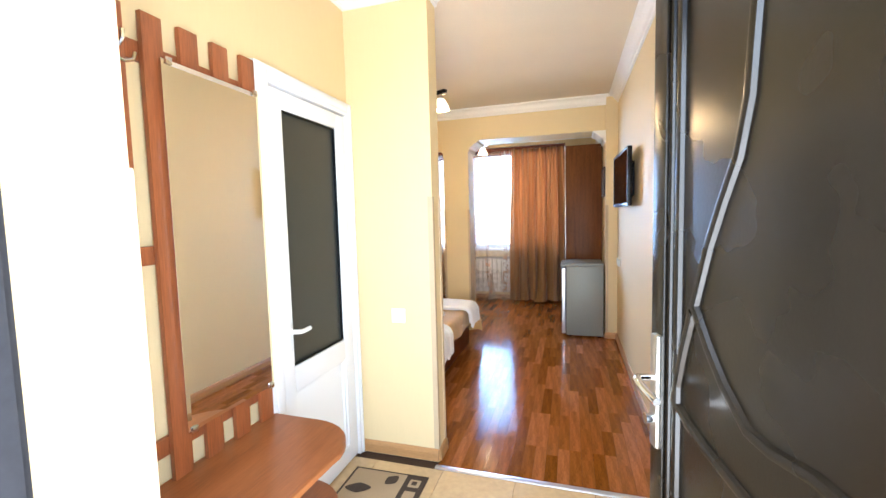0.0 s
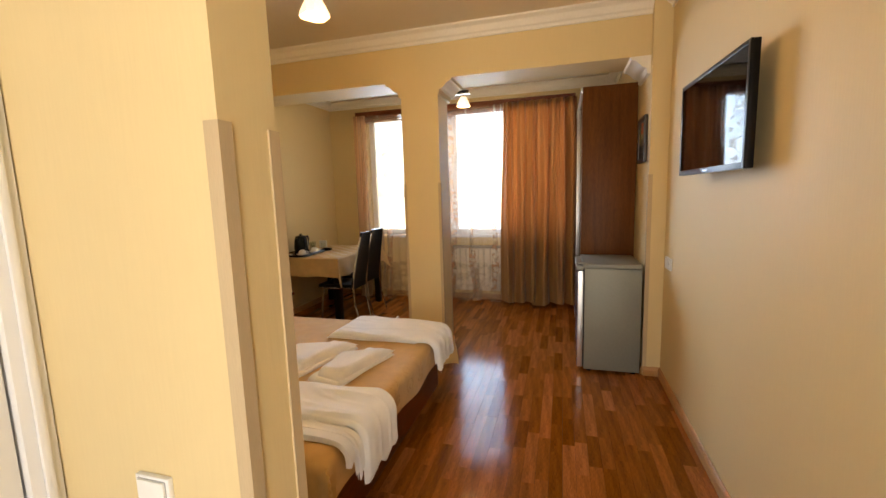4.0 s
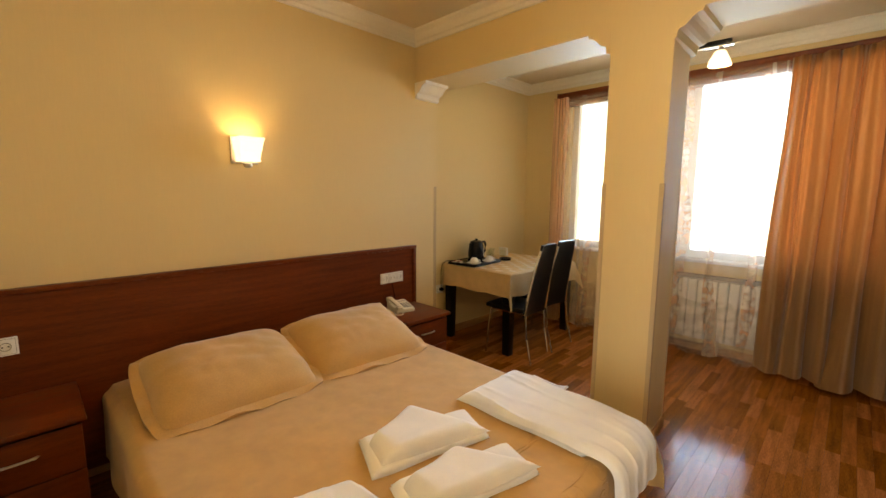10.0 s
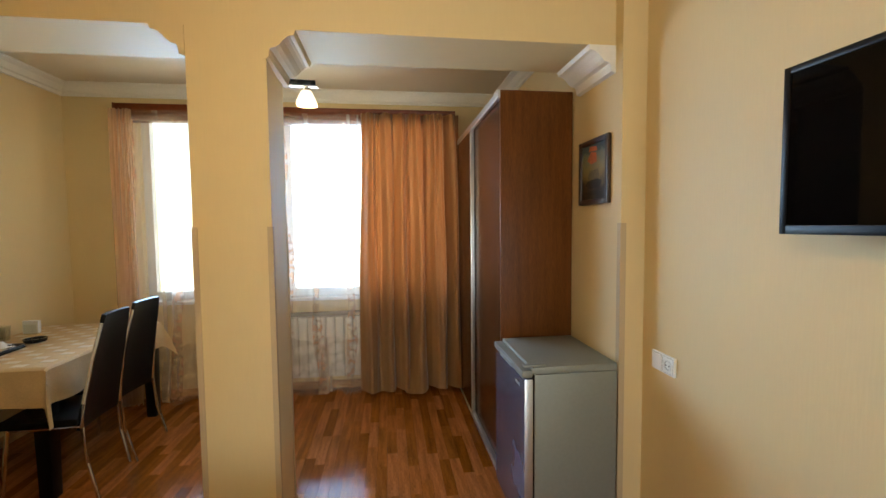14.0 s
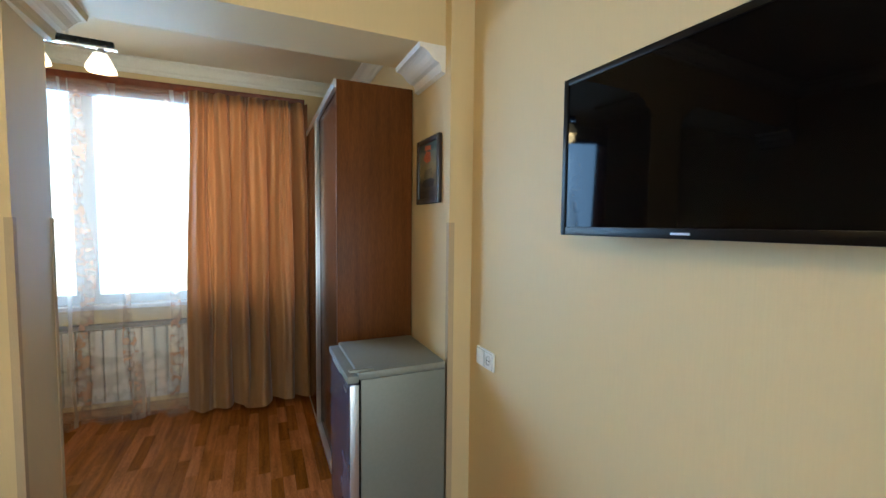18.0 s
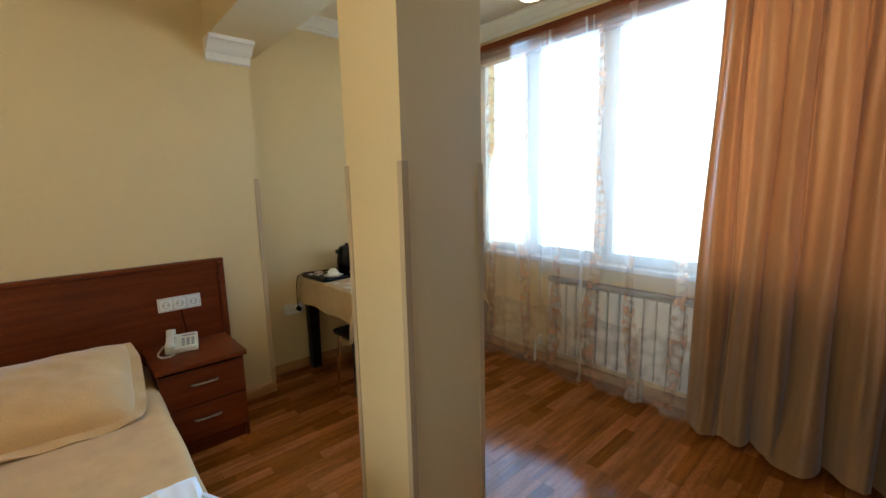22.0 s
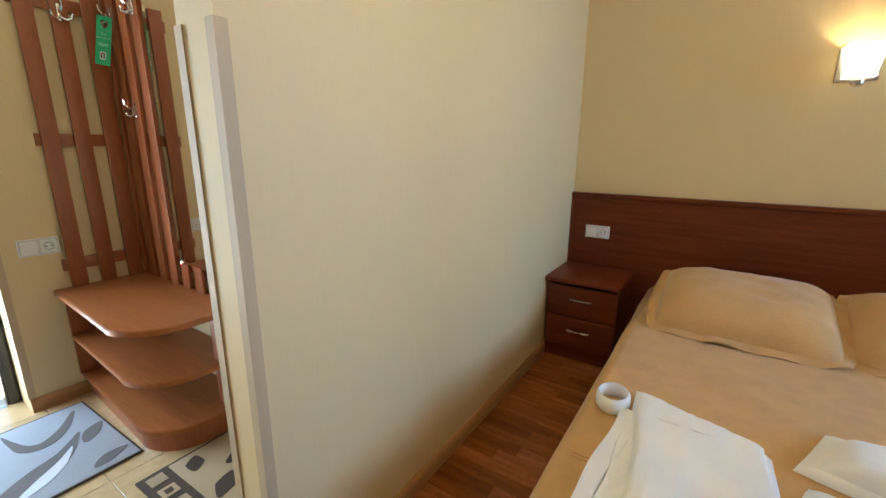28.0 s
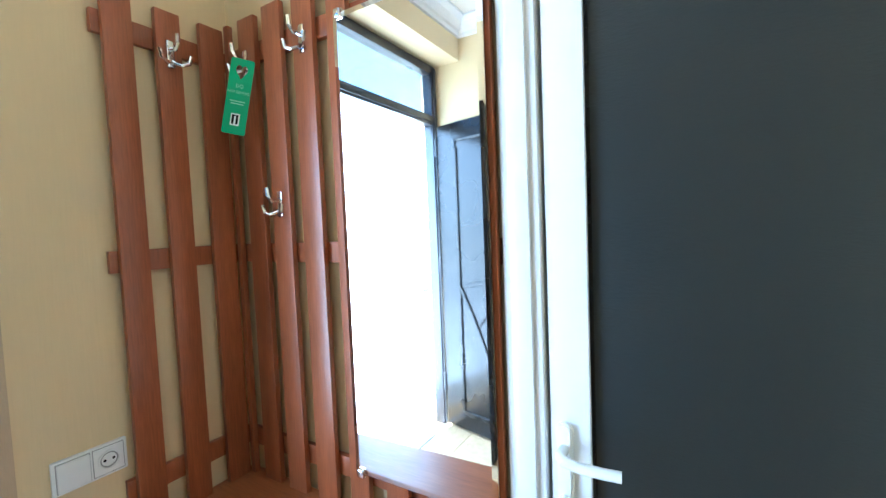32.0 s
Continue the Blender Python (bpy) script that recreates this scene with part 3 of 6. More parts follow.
def curtains():
    # lace
    def wave(x, v):
        return 0.030 * math.sin(x * 26 + 0.8 * math.sin(x * 5)) + 0.014 * math.sin(x * 61 + 1.3) + 0.02 * math.sin(x * 9 + v * 2)

    def lace(u, v):
        x = -2.92 + u * 2.10
        z = 2.47 - v * (2.455 + 0.02 * math.sin(x * 17))
        return (x + 0.02 * math.sin(v * 5 + x * 13), 6.853 + 0.6 * wave(x, v) * (0.5 + 0.5 * v) - 0.03 * v ** 6, z)
    c = thing("lace_curtain", "sheer peach lace curtain hanging to the floor", "curtain", (-1.9, 6.88, 0))
    part("voile", sheet(230, 40, lace), LACE, c)
    part("flower_border", sheet(230, 10, lambda u, v: (lambda p: (p[0], p[1] - 0.006, p[2]))(lace(u, 0.80 + 0.19 * v))), LACE_F, c)
    for gx, gw in ((-2.80, 0.10), (-2.47, 0.13), (-2.16, 0.09), (-1.86, 0.12), (-1.60, 0.13), (-1.31, 0.09), (-1.04, 0.12)):
        g = (gx + 2.92) / 2.10
        part("embroidered_garland", sheet(16, 60, lambda u, v: (lambda p: (p[0], p[1] - 0.004, p[2]))(lace(g + (u - 0.5) * gw / 2.10 * (0.8 + 0.2 * math.sin(v * 19 + gx)) + 0.006 * math.sin(v * 11 + gx * 7), 0.03 + 0.955 * v))), GARLAND, c)
    part("gathered_edge", sheet(70, 30, lambda u, v: (-2.925 + 0.17 * u + 0.012 * math.sin(u * 31 + v * 3), 6.845 + 0.030 * math.sin(u * 36 + 0.7 * v) - 0.03 * v ** 6, 2.47 - 2.45 * v)), GATHER, c, "gathered peach edge")
    hem = [lace(i / 160, 0.985) for i in range(161)]
    part("hem", tube([(x, y - 0.004, z) for x, y, z in hem], 0.003, 5), LACE, c)

    def satin(u, v):
        # pleats that gather at the tape and fall into wider, overlapping folds
        x = -0.92 + u * 0.86
        soft = v ** 0.7
        th = 2 * math.pi * (6.3 * u + 0.55 * noise.noise(Vector((u * 5.0, 0.25 * v, 2.7)))) + 0.5
        amp = (0.024 + 0.046 * soft) * (0.8 + 0.8 * noise.noise(Vector((u * 6.0, 0.2 * v, 8.1))))
        fine = 0.013 * math.sin(u * 2 * math.pi * 23 + 1.6 * math.sin(u * 11)) * (1 - 0.75 * soft)
        mid = 0.030 * noise.noise(Vector((u * 21, 0.5 * v, 5.5)))
        y = 6.825 + amp * math.sin(th) + 0.35 * amp * math.sin(2 * th + 1.0) + fine + mid - 0.02 * v
        x += 0.75 * amp * math.cos(th + 0.6) + 0.008 * math.sin(v * 7 + u * 20)
        tip = math.exp(-((u - 0.50) / 0.06) ** 2) + 0.7 * math.exp(-((u - 0.16) / 0.10) ** 2) + 0.4 * math.exp(-((u - 0.82) / 0.06) ** 2)
        low = max(0, v - 0.80) / 0.20
        return (-0.5 + (x + 0.5) * (1 + 0.05 * v), y - 0.11 * tip * low ** 1.5, max(0.006, 2.47 - v * (2.43 + 0.03 * tip)))
    d = thing("satin_curtain", "orange satin curtain in deep folds reaching the floor", "curtain", (-0.5, 6.85, 0))
    part("drape", sheet(260, 36, satin), DRAPE, d)
    part("header_tape", sheet(200, 1, lambda u, v: (lambda p: (p[0], p[1] - 0.003, 2.475 - 0.05 * v))(satin(u, 0.02 * v))), DRAPE, d)
    prof = [(0, -0.042), (0.075, -0.042), (0.082, -0.034), (0.080, -0.006), (0.085, 0.0), (0.09, 0.012), (0.082, 0.030), (0.095, 0.052), (0.105, 0.075), (0.105, 0.092), (0, 0.092)]
    p = thing("curtain_pelmet", "dark stained moulded wooden curtain pelmet", "pelmet", (-1.4, 6.9, 2.44))
    part("board", sweep(prof, (-2.90, 6.985, 2.435), (-0.075, 6.985, 2.435), (0, -1, 0)), CHERRY, p)
    part("end_return", boxes((-2.915, -2.90, 6.875, 6.998, 2.395, 2.53), bevel=0.004), CHERRY, p)


def radiator():
    r = thing("radiator", "white sectional radiator under the window", "radiator", (-1.5, 6.99, 0.1))
    x = -1.99
    for i in range(13):
        bm = boxes((x + 0.001, x + 0.079, 6.955, 6.985, 0.12, 0.69), (x + 0.006, x + 0.074, 6.925, 6.958, 0.135, 0.68), (x + 0.014, x + 0.066, 6.918, 6.926, 0.16, 0.655), bevel=0.004)
        part("section", bm, RADI, r)
        x += 0.08
    g = part("top_grille", boxes((-1.99, -0.95, 6.925, 6.985, 0.690, 0.722), bevel=0.003), GRILLE, r, "grey slotted top grille")
    for i in range(13):
        part("slot", boxes((-1.978 + 0.08 * i, -1.922 + 0.08 * i, 6.9235, 6.9255, 0.698, 0.714)), GREYP, g)
    for xx in (-1.9, -1.1):
        part("wall_bracket", boxes((xx, xx + 0.03, 6.98, 7.0, 0.5, 0.6)), RADI, r)
    part("valve", lathe([(0.014, 0), (0.020, 0.006), (0.021, 0.05), (0.016, 0.058)], (-2.075, 6.95, 0.17), 14), RADI, r)
    part("return_pipe", tube([(-0.975, 6.95, 0.16), (-0.93, 6.95, 0.16), (-0.93, 6.95, 0.0)], 0.011), RADI, r)
    part("feed_pipe", tube([(-2.03, 6.95, 0.16), (-2.12, 6.95, 0.16), (-2.12, 6.95, 0.0)], 0.011), RADI, r)


def ceiling_lamp(at, rz, n, length, rod, power):
    """A bar with opal glass shades on a ceiling rose; at: the rose on the ceiling."""
    x, y, z = at
    L = thing("ceiling_lamp", "black and chrome bar lamp with lit opal glass shades", "ceiling lamp", at, "bar ceiling lamps")
    part("ceiling_rose", boxes((x - 0.06, x + 0.06, y - 0.03, y + 0.03, z - 0.025, z), bevel=0.006), CHROME, L)
    part("rod", tube([(x, y, z - 0.02), (x, y, z - rod)], 0.007), CHROME, L)
    rot = Matrix.Translation((x, y, 0)) @ Matrix.Rotation(radians(rz), 4, "Z") @ Matrix.Translation((-x, -y, 0))
    part("bar", turned(boxes((x - length / 2, x + length / 2, y - 0.022, y + 0.022, z - rod - 0.03, z - rod), bevel=0.005), rot), BLACK, L)
    part("bar_trim", turned(boxes((x - length / 2 - 0.012, x + length / 2 + 0.012, y - 0.014, y + 0.014, z - rod - 0.042, z - rod - 0.031), bevel=0.003), rot), CHROME, L)
    for i in range(n):
        sx = x - length / 2 + 0.06 + (length - 0.12) * i / (n - 1)
        zz = z - rod - 0.042
        part("lamp_holder", turned(lathe([(0.016, 0), (0.018, -0.025), (0.022, -0.030)], (sx, y, zz), 12), rot), STEEL, L)
        prof = [(0.030, -0.028), (0.036, -0.040), (0.062, -0.095), (0.066, -0.120)]
        bm = bmesh.new()
        rings = []
        for r, dz in prof + [(0.058, -0.118), (0.030, -0.05)]:
            rings.append([bm.verts.new((sx + r * c, y + r * s, zz + dz)) for c, s in ((1, 0.55), (0.55, 1), (-0.55, 1), (-1, 0.55), (-1, -0.55), (-0.55, -1), (0.55, -1), (1, -0.55))])
        for a, b in zip(rings, rings[1:]):
            for j in range(8):
                bm.faces.new((a[j], a[(j + 1) % 8], b[(j + 1) % 8], b[j]))
        bm.faces.new(rings[-1])
        bmesh.ops.recalc_face_normals(bm, faces=bm.faces[:])
        part("shade", turned(bm, rot), SHADE, L, "glowing opal glass shade", flat=True)
        p = rot @ Vector((sx, y, zz - 0.15))
        lamp("bulb_light", "POINT", power, Matrix.Translation(p), (1.0, 0.70, 0.36), radius=0.05)


def bath_door():
    d = thing("door_1", "closed white PVC door with a dark frosted pane", "door", (XBATH, 1.8, 0), kind="structure")
    x = XBATH
    y0, y1 = 1.392, 2.168
    prof = [(y0, y0 + 0.082), (y1 - 0.055, y1)]
    for a, b in prof:
        part("door_frame", boxes((x - 0.06, x + 0.030, a, b, 0, 2.072), (x + 0.030, x + 0.040, a + 0.02, b - 0.018, 0, 2.06), bevel=0.005), PVC, d)
    part("door_frame", boxes((x - 0.06, x + 0.030, y0 + 0.082, y1 - 0.055, 2.0, 2.072), (x + 0.030, x + 0.040, y0 + 0.082, y1 - 0.055, 2.02, 2.055), bevel=0.005), PVC, d)
    s0, s1 = y0 + 0.090, y1 - 0.061
    g0, g1, gz0, gz1 = 1.563, 2.012, 0.735, 1.912
    X0, X1 = x - 0.045, x + 0.018
    leaf = part("door_leaf", boxes((X0, X1, s0, g0, 0.012, 1.993), (X0, X1, g1, s1, 0.012, 1.993), (X0, X1, g0, g1, gz1, 1.993), (X0, X1, g0, g1, 0.62, gz0), (X0, X1, g0, g1, 0.012, 0.11), bevel=0.004), PVC, d)
    part("gasket", boxes((x - 0.01, x + 0.008, g0, g0 + 0.006, gz0, gz1), (x - 0.01, x + 0.008, g1 - 0.006, g1, gz0, gz1), (x - 0.01, x + 0.008, g0 + 0.006, g1 - 0.006, gz0, gz0 + 0.008), (x - 0.01, x + 0.008, g0 + 0.006, g1 - 0.006, gz1 - 0.008, gz1)), BLACK, leaf, "black rubber gasket")
    part("pane", boxes((x - 0.012, x - 0.004, g0 + 0.006, g1 - 0.006, gz0 + 0.008, gz1 - 0.008)), FROST, leaf, "frosted glass, near-black for the unlit room behind")
    part("lower_panel", boxes((x - 0.02, x - 0.002, g0, g1, 0.11, 0.62)), PVC, leaf)
    part("panel_bead", boxes((x - 0.01, x + 0.009, g0, g0 + 0.018, 0.11, 0.62), (x - 0.01, x + 0.009, g1 - 0.018, g1, 0.11, 0.62), (x - 0.01, x + 0.009, g0 + 0.018, g1 - 0.018, 0.11, 0.128), (x - 0.01, x + 0.009, g0 + 0.018, g1 - 0.018, 0.602, 0.62), bevel=0.004), PVC, leaf)
    # lever handle on a long plate
    h = part("handle_plate", plate([(1.513 + 0.016 * math.cos(a), 0.868 + (0.086 if math.sin(a) >= 0 else -0.086) + 0.016 * math.sin(a)) for a in [math.pi * k / 10 for k in range(21)][:20]], 0, 0.014, 0.004), WHITE, d)
    me = h.data
    me.transform(Matrix(((0, 0, 1, X1), (1, 0, 0, 0), (0, 1, 0, 0), (0, 0, 0, 1))))
    part("handle", tube([(X1 + 0.008, 1.513, 0.918), (X1 + 0.045, 1.513, 0.918), (X1 + 0.056, 1.522, 0.917), (X1 + 0.055, 1.55, 0.911), (X1 + 0.050, 1.59, 0.908), (X1 + 0.046, 1.625, 0.908)], 0.0105, 12), WHITE, d, "white lever handle")
    part("lock_cylinder", turned(lathe([(0.011, 0), (0.012, 0.008), (0.009, 0.014)], (0, 0, 0), 14), Matrix.Translation((X1 + 0.012, 1.513, 0.812)) @ Matrix.Rotation(radians(90), 4, "Y")), WHITE, d)


def entry_door():
    f = thing("door_2", "open dark metal entrance frame with a glazed transom", "door", (-0.07, 0.26, 0), kind="structure")
    x0, x1 = -0.64, 0.498
    for a, b in ((x0, x0 + 0.055), (x1 - 0.055, x1)):
        part("jamb", boxes((a, b, 0.185, 0.255, 0, 2.455), (a + 0.012, b - 0.012, 0.255, 0.267, 0, 2.44), bevel=0.004), IRON_F, f)
    part("head", boxes((x0 + 0.055, x1 - 0.055, 0.185, 0.255, 2.40, 2.455), bevel=0.004), IRON_F, f)
    part("transom_rail", boxes((x0 + 0.055, x1 - 0.055, 0.185, 0.255, 2.06, 2.125), (x0 + 0.055, x1 - 0.055, 0.255, 0.266, 2.075, 2.11), bevel=0.004), IRON_F, f)
    g = part("transom_pane", boxes((x0 + 0.055, x1 - 0.055, 0.217, 0.223, 2.125, 2.40)), CLEAR, f)
    g.visible_shadow = False
    # the leaf: modelled from its hinge along y, then swung inwards
    swing = Matrix.Translation((0.445, 0.275, 0)) @ Matrix.Rotation(radians(14.2), 4, "Z")
    d = thing("metal_door", "dark brown metal entrance door standing open, with curved raised mouldings", "door", (0.445, 0.275, 0.02))
    leaf = part("door_leaf", turned(boxes((0, 0.055, 0.01, 0.915, 0.02, 2.045), (-0.008, 0, 0.86, 0.925, 0.02, 2.05), bevel=0.004), swing), IRON, d)

    def strip(pts, r=0.013):
        path = []
        for (a, b) in zip(pts, pts[1:]):
            n = max(2, int((Vector(b) - Vector(a)).length / 0.05))
            path += [(Vector(a).lerp(Vector(b), k / n)) for k in range(n)]
        path.append(Vector(pts[-1]))
        bm = tube([(0, p.x, p.y) for p in path], r, 8)
        for v in bm.verts:
            v.co.x = max(-0.012, v.co.x) * 0.9
        part("moulding", turned(bm, swing), IRON, leaf)
    strip([(0.17, 0.14), (0.80, 0.14), (0.80, 1.93), (0.17, 1.93), (0.17, 0.14)])
    strip([(0.84, 0.03), (0.84, 2.03)], 0.008)
    strip([(0.560, 1.93), (0.560, 1.76), (0.572, 1.61), (0.598, 1.51), (0.638, 1.435), (0.683, 1.34), (0.732, 1.205)])
    strip([(0.738, 1.190), (0.775, 1.09), (0.812, 0.955)])
    strip([(0.732, 1.205), (0.675, 1.128), (0.622, 1.07), (0.550, 1.015), (0.490, 1.01), (0.410, 1.02), (0.310, 1.01), (0.205, 0.985)])
    strip([(0.812, 0.955), (0.74, 0.927), (0.68, 0.91), (0.56, 0.89), (0.45, 0.87), (0.38, 0.815), (0.325, 0.742)])
    strip([(0.18, 0.97), (0.285, 0.775), (0.36, 0.605), (0.44, 0.422), (0.50, 0.29), (0.57, 0.14)])
    hp = part("handle_plate", turned(boxes((-0.022, -0.004, 0.862, 0.902, 0.80, 1.10), bevel=0.008), swing), STEEL, d, "brushed nickel lock plate")
    part("handle", turned(tube([(-0.02, 0.885, 0.985), (-0.055, 0.885, 0.985), (-0.066, 0.875, 0.985), (-0.068, 0.82, 0.978), (-0.064, 0.765, 0.972)], 0.010, 12), swing), CHROME, hp)
    part("lock_cylinder", turned(tube([(-0.018, 0.885, 0.875), (-0.040, 0.885, 0.875)], 0.014, 14), swing), CHROME, hp)
    part("handle", turned(tube([(0.05, 0.885, 0.985), (0.085, 0.885, 0.985), (0.094, 0.875, 0.985), (0.096, 0.82, 0.978), (0.09, 0.765, 0.972)], 0.010, 12), swing), CHROME, d)
    for z in (0.25, 1.05, 1.85):
        part("hinge", tube([(0.447, 0.272, z), (0.447, 0.272, z + 0.12)], 0.011, 10), IRON_F, d)


build_structure()
window()
curtains()
radiator()
ceiling_lamp((-1.36, 6.03, ZC), 5, 2, 0.40, 0.225, BULB * 0.40)
ceiling_lamp((-1.22, 3.47, ZC), 150, 2, 0.56, 0.235, BULB)
bath_door()
entry_door()


# ---- bed corner ----
BX0, BX1, BY0, BY1, BZ = -3.075, -1.07, 2.88, 4.45, 0.445   # bed top


def ripple(x, y, s=1.0):
    return noise.noise(Vector((x * s, y * s, 3.1)))


def bed():
    b = thing("double_bed", "low cherry veneer double bed base with mattress", "bed", (-2.07, 3.63, 0))
    part("side_rail", boxes((BX0, BX1 - 0.02, BY0 + 0.03, BY0 + 0.055, 0.0, 0.27), bevel=0.003), CHERRY, b)
    part("side_rail", boxes((BX0, BX1 - 0.02, BY1 - 0.055, BY1 - 0.03, 0.0, 0.27), bevel=0.003), CHERRY, b)
    part("foot_board", boxes((BX1 - 0.045, BX1 - 0.02, BY0 + 0.055, BY1 - 0.055, 0.0, 0.27), bevel=0.003), CHERRY, b)
    part("mattress", boxes((BX0, BX1 - 0.03, BY0 + 0.035, BY1 - 0.035, 0.271, BZ - 0.02), bevel=0.03), TERRY, b)

    def over(d, r=0.045):
        """Distance past the edge to (outward, down) over a rounded edge."""
        if d <= 0:
            return d, 0.0
        a = min(d / r, math.pi / 2)
        rest = max(0, d - r * math.pi / 2)
        return r * math.sin(a) - 0.0 * rest, r * (1 - math.cos(a)) + rest

    def cover(u, v):
        s = -0.36 + v * (BY1 - BY0 + 0.72)          # across, along y
        w = -0.0 + u * (BX1 - BX0 + 0.20)           # along x from the head
        dy = max(-s, s - (BY1 - BY0), 0) if (s < 0 or s > BY1 - BY0) else 0
        side = -1 if s < 0 else 1
        dx = max(0, w - (BX1 - BX0))
        x, y, z = BX0 + min(w, BX1 - BX0), BY0 + min(max(s, 0), BY1 - BY0), BZ
        ox, zx = over(dx)
        oy, zy = over(dy)
        hang = max(zx, zy) + 0.22 * min(zx, zy)
        k = min(1, hang / 0.3)
        fold = 0.014 * k * (math.sin(x * 13 + s * 2) if dy > dx else math.sin(y * 12 + 1))
        flare = 0.010 * k
        if dx > 0 and dy > 0:
            fold += 0.05 * k * math.sin(3 * math.atan2(dx, dy))
        x += ox + (flare + fold if dx >= dy and dx > 0 else 0) + (0.6 * min(dx, dy) * 0.35 if dy > 0 else 0)
        y += side * (oy + (flare + fold if dy > dx else 0) + (0.6 * min(dx, dy) * 0.35 if dx > 0 else 0))
        z -= hang
        if hang == 0:
            z += 0.006 * ripple(x, y, 2.5) + 0.003 * ripple(x, y, 9)
            if x < -2.2:
                z += 0.045 * max(0, min(1, (-2.35 - x) / 0.25)) * (1 - abs((y - 3.625) / 0.9) ** 4)
        hem = 0.022 * (math.sin(y * 11) if dx > dy else math.sin(x * 11)) * k
        return (x, y, max(0.012, z + hem))
    c = thing("bedspread", "tan plush bedspread with an embossed scroll border and scalloped hem", "bedspread", (-2.07, 3.63, 0.3))
    part("cover", solid(sheet(110, 120, cover), 0.012), SPREAD, c)
    part("border_seam", tube([(BX1 - 0.012 + 0.004 * math.sin(i), BY0 + 0.02 + (BY1 - BY0 - 0.04) * i / 40, BZ - 0.004) for i in range(41)], 0.006, 6), SPREAD, c)

    def on_top(x, y, lift=-0.0014):
        p = cover((x - BX0) / (BX1 - BX0 + 0.20), (y - BY0 + 0.36) / (BY1 - BY0 + 0.72))
        return (p[0], p[1], p[2] + lift)
    for off in (0.235, 0.25):
        part("border_seam", tube([on_top(BX1 - off + 0.003 * math.sin(i * 1.7), BY0 + 0.01 + (BY1 - BY0 - 0.02) * i / 60, 0.0) for i in range(61)], 0.0035, 6), SPREAD, c)
    for k in range(9):
        cy, turn = BY0 + 0.10 + 0.175 * k, 1 if k % 2 else -1
        for mid, r in ((0.02, 0.055), (0.115, 0.05)):
            swirl = [on_top(BX1 + mid + turn * r * (1 - i / 27) * math.cos(i * 0.40 + k), cy + r * (1 - i / 27) * math.sin(i * 0.40 + k), -0.0018) for i in range(24)]
            part("embossing", tube(swirl, 0.0024, 5), SPREAD, c)


def pillow(y, rz, tip):
    p = thing("pillow", "plump tan pillow with a flat flange", "pillow", (-2.62, y, BZ), "pillows on the bed")
    hx, hy = 0.285, 0.36

    def face(sign):
        def place(u, v):
            a, b = 2 * u - 1, 2 * v - 1
            k = max(0, 1 - abs(a) ** 3.0) ** 0.6 * max(0, 1 - abs(b) ** 3.6) ** 0.6
            wav = 0.012 * ripple(a * 2 + y, b * 2, 1.7) * k + 0.004 * ripple(a * 5 + y, b * 7, 1.5) * k
            up = 0.05 * max(0, -a) ** 2 * max(0, b * tip) ** 2
            c = 1 - 0.085 * (a * b) ** 4
            return ((hx - 0.012 * (1 - b * b)) * a * c, (hy - 0.012 * (1 - a * a)) * b * c, (0.124 if sign > 0 else -0.03) * k + wav + up)
        return place
    m = Matrix.Translation((-2.635, y, BZ + 0.096)) @ Matrix.Rotation(radians(rz), 4, "Z") @ Matrix.Rotation(radians(14.5), 4, "Y")
    bm = sheet(34, 34, face(1))
    low = sheet(34, 34, face(-1))
    me = bpy.data.meshes.new("tmp")
    low.to_mesh(me)
    low.free()
    bm.from_mesh(me)
    bpy.data.meshes.remove(me)
    bmesh.ops.remove_doubles(bm, verts=bm.verts[:], dist=0.0008)
    bmesh.ops.recalc_face_normals(bm, faces=bm.faces[:])
    part("cushion", turned(bm, m), PILLOW, p)

    def rim(u, v):
        t = u * 4
        k, q = int(min(t, 3.999)), t - int(min(t, 3.999))
        a, b = [(-1 + 2 * q, -1), (1, -1 + 2 * q), (1 - 2 * q, 1), (-1, 1 - 2 * q)][k]
        o = (0.95 + 0.14 * v) * (1 - 0.085 * (a * b) ** 4)
        zz = -0.010 * v + (0.008 * math.sin(u * 40) + 0.008 * math.sin(u * 93)) * v + 0.05 * max(0, -a) ** 2 * max(0, b * tip) ** 2
        return (hx * a * o, hy * b * o, zz)
    part("flange", turned(solid(sheet(88, 3, rim), 0.008), m), PILLOW, p)


def fold_path(s, h):
    """Along the bed top to its foot edge (s = 0), round it and down; h: height off the spread."""
    r = 0.06
    if s <= 0:
        return BX1 + 0.01 + s, BZ + 0.006 + h
    a = min(s / r, math.pi / 2)
    rest = max(0, s - r * math.pi / 2)
    return BX1 + 0.01 + (r + h) * math.sin(a) + 0.012 * min(1, rest / 0.15), BZ + 0.006 - r + (r + h) * math.cos(a) - rest


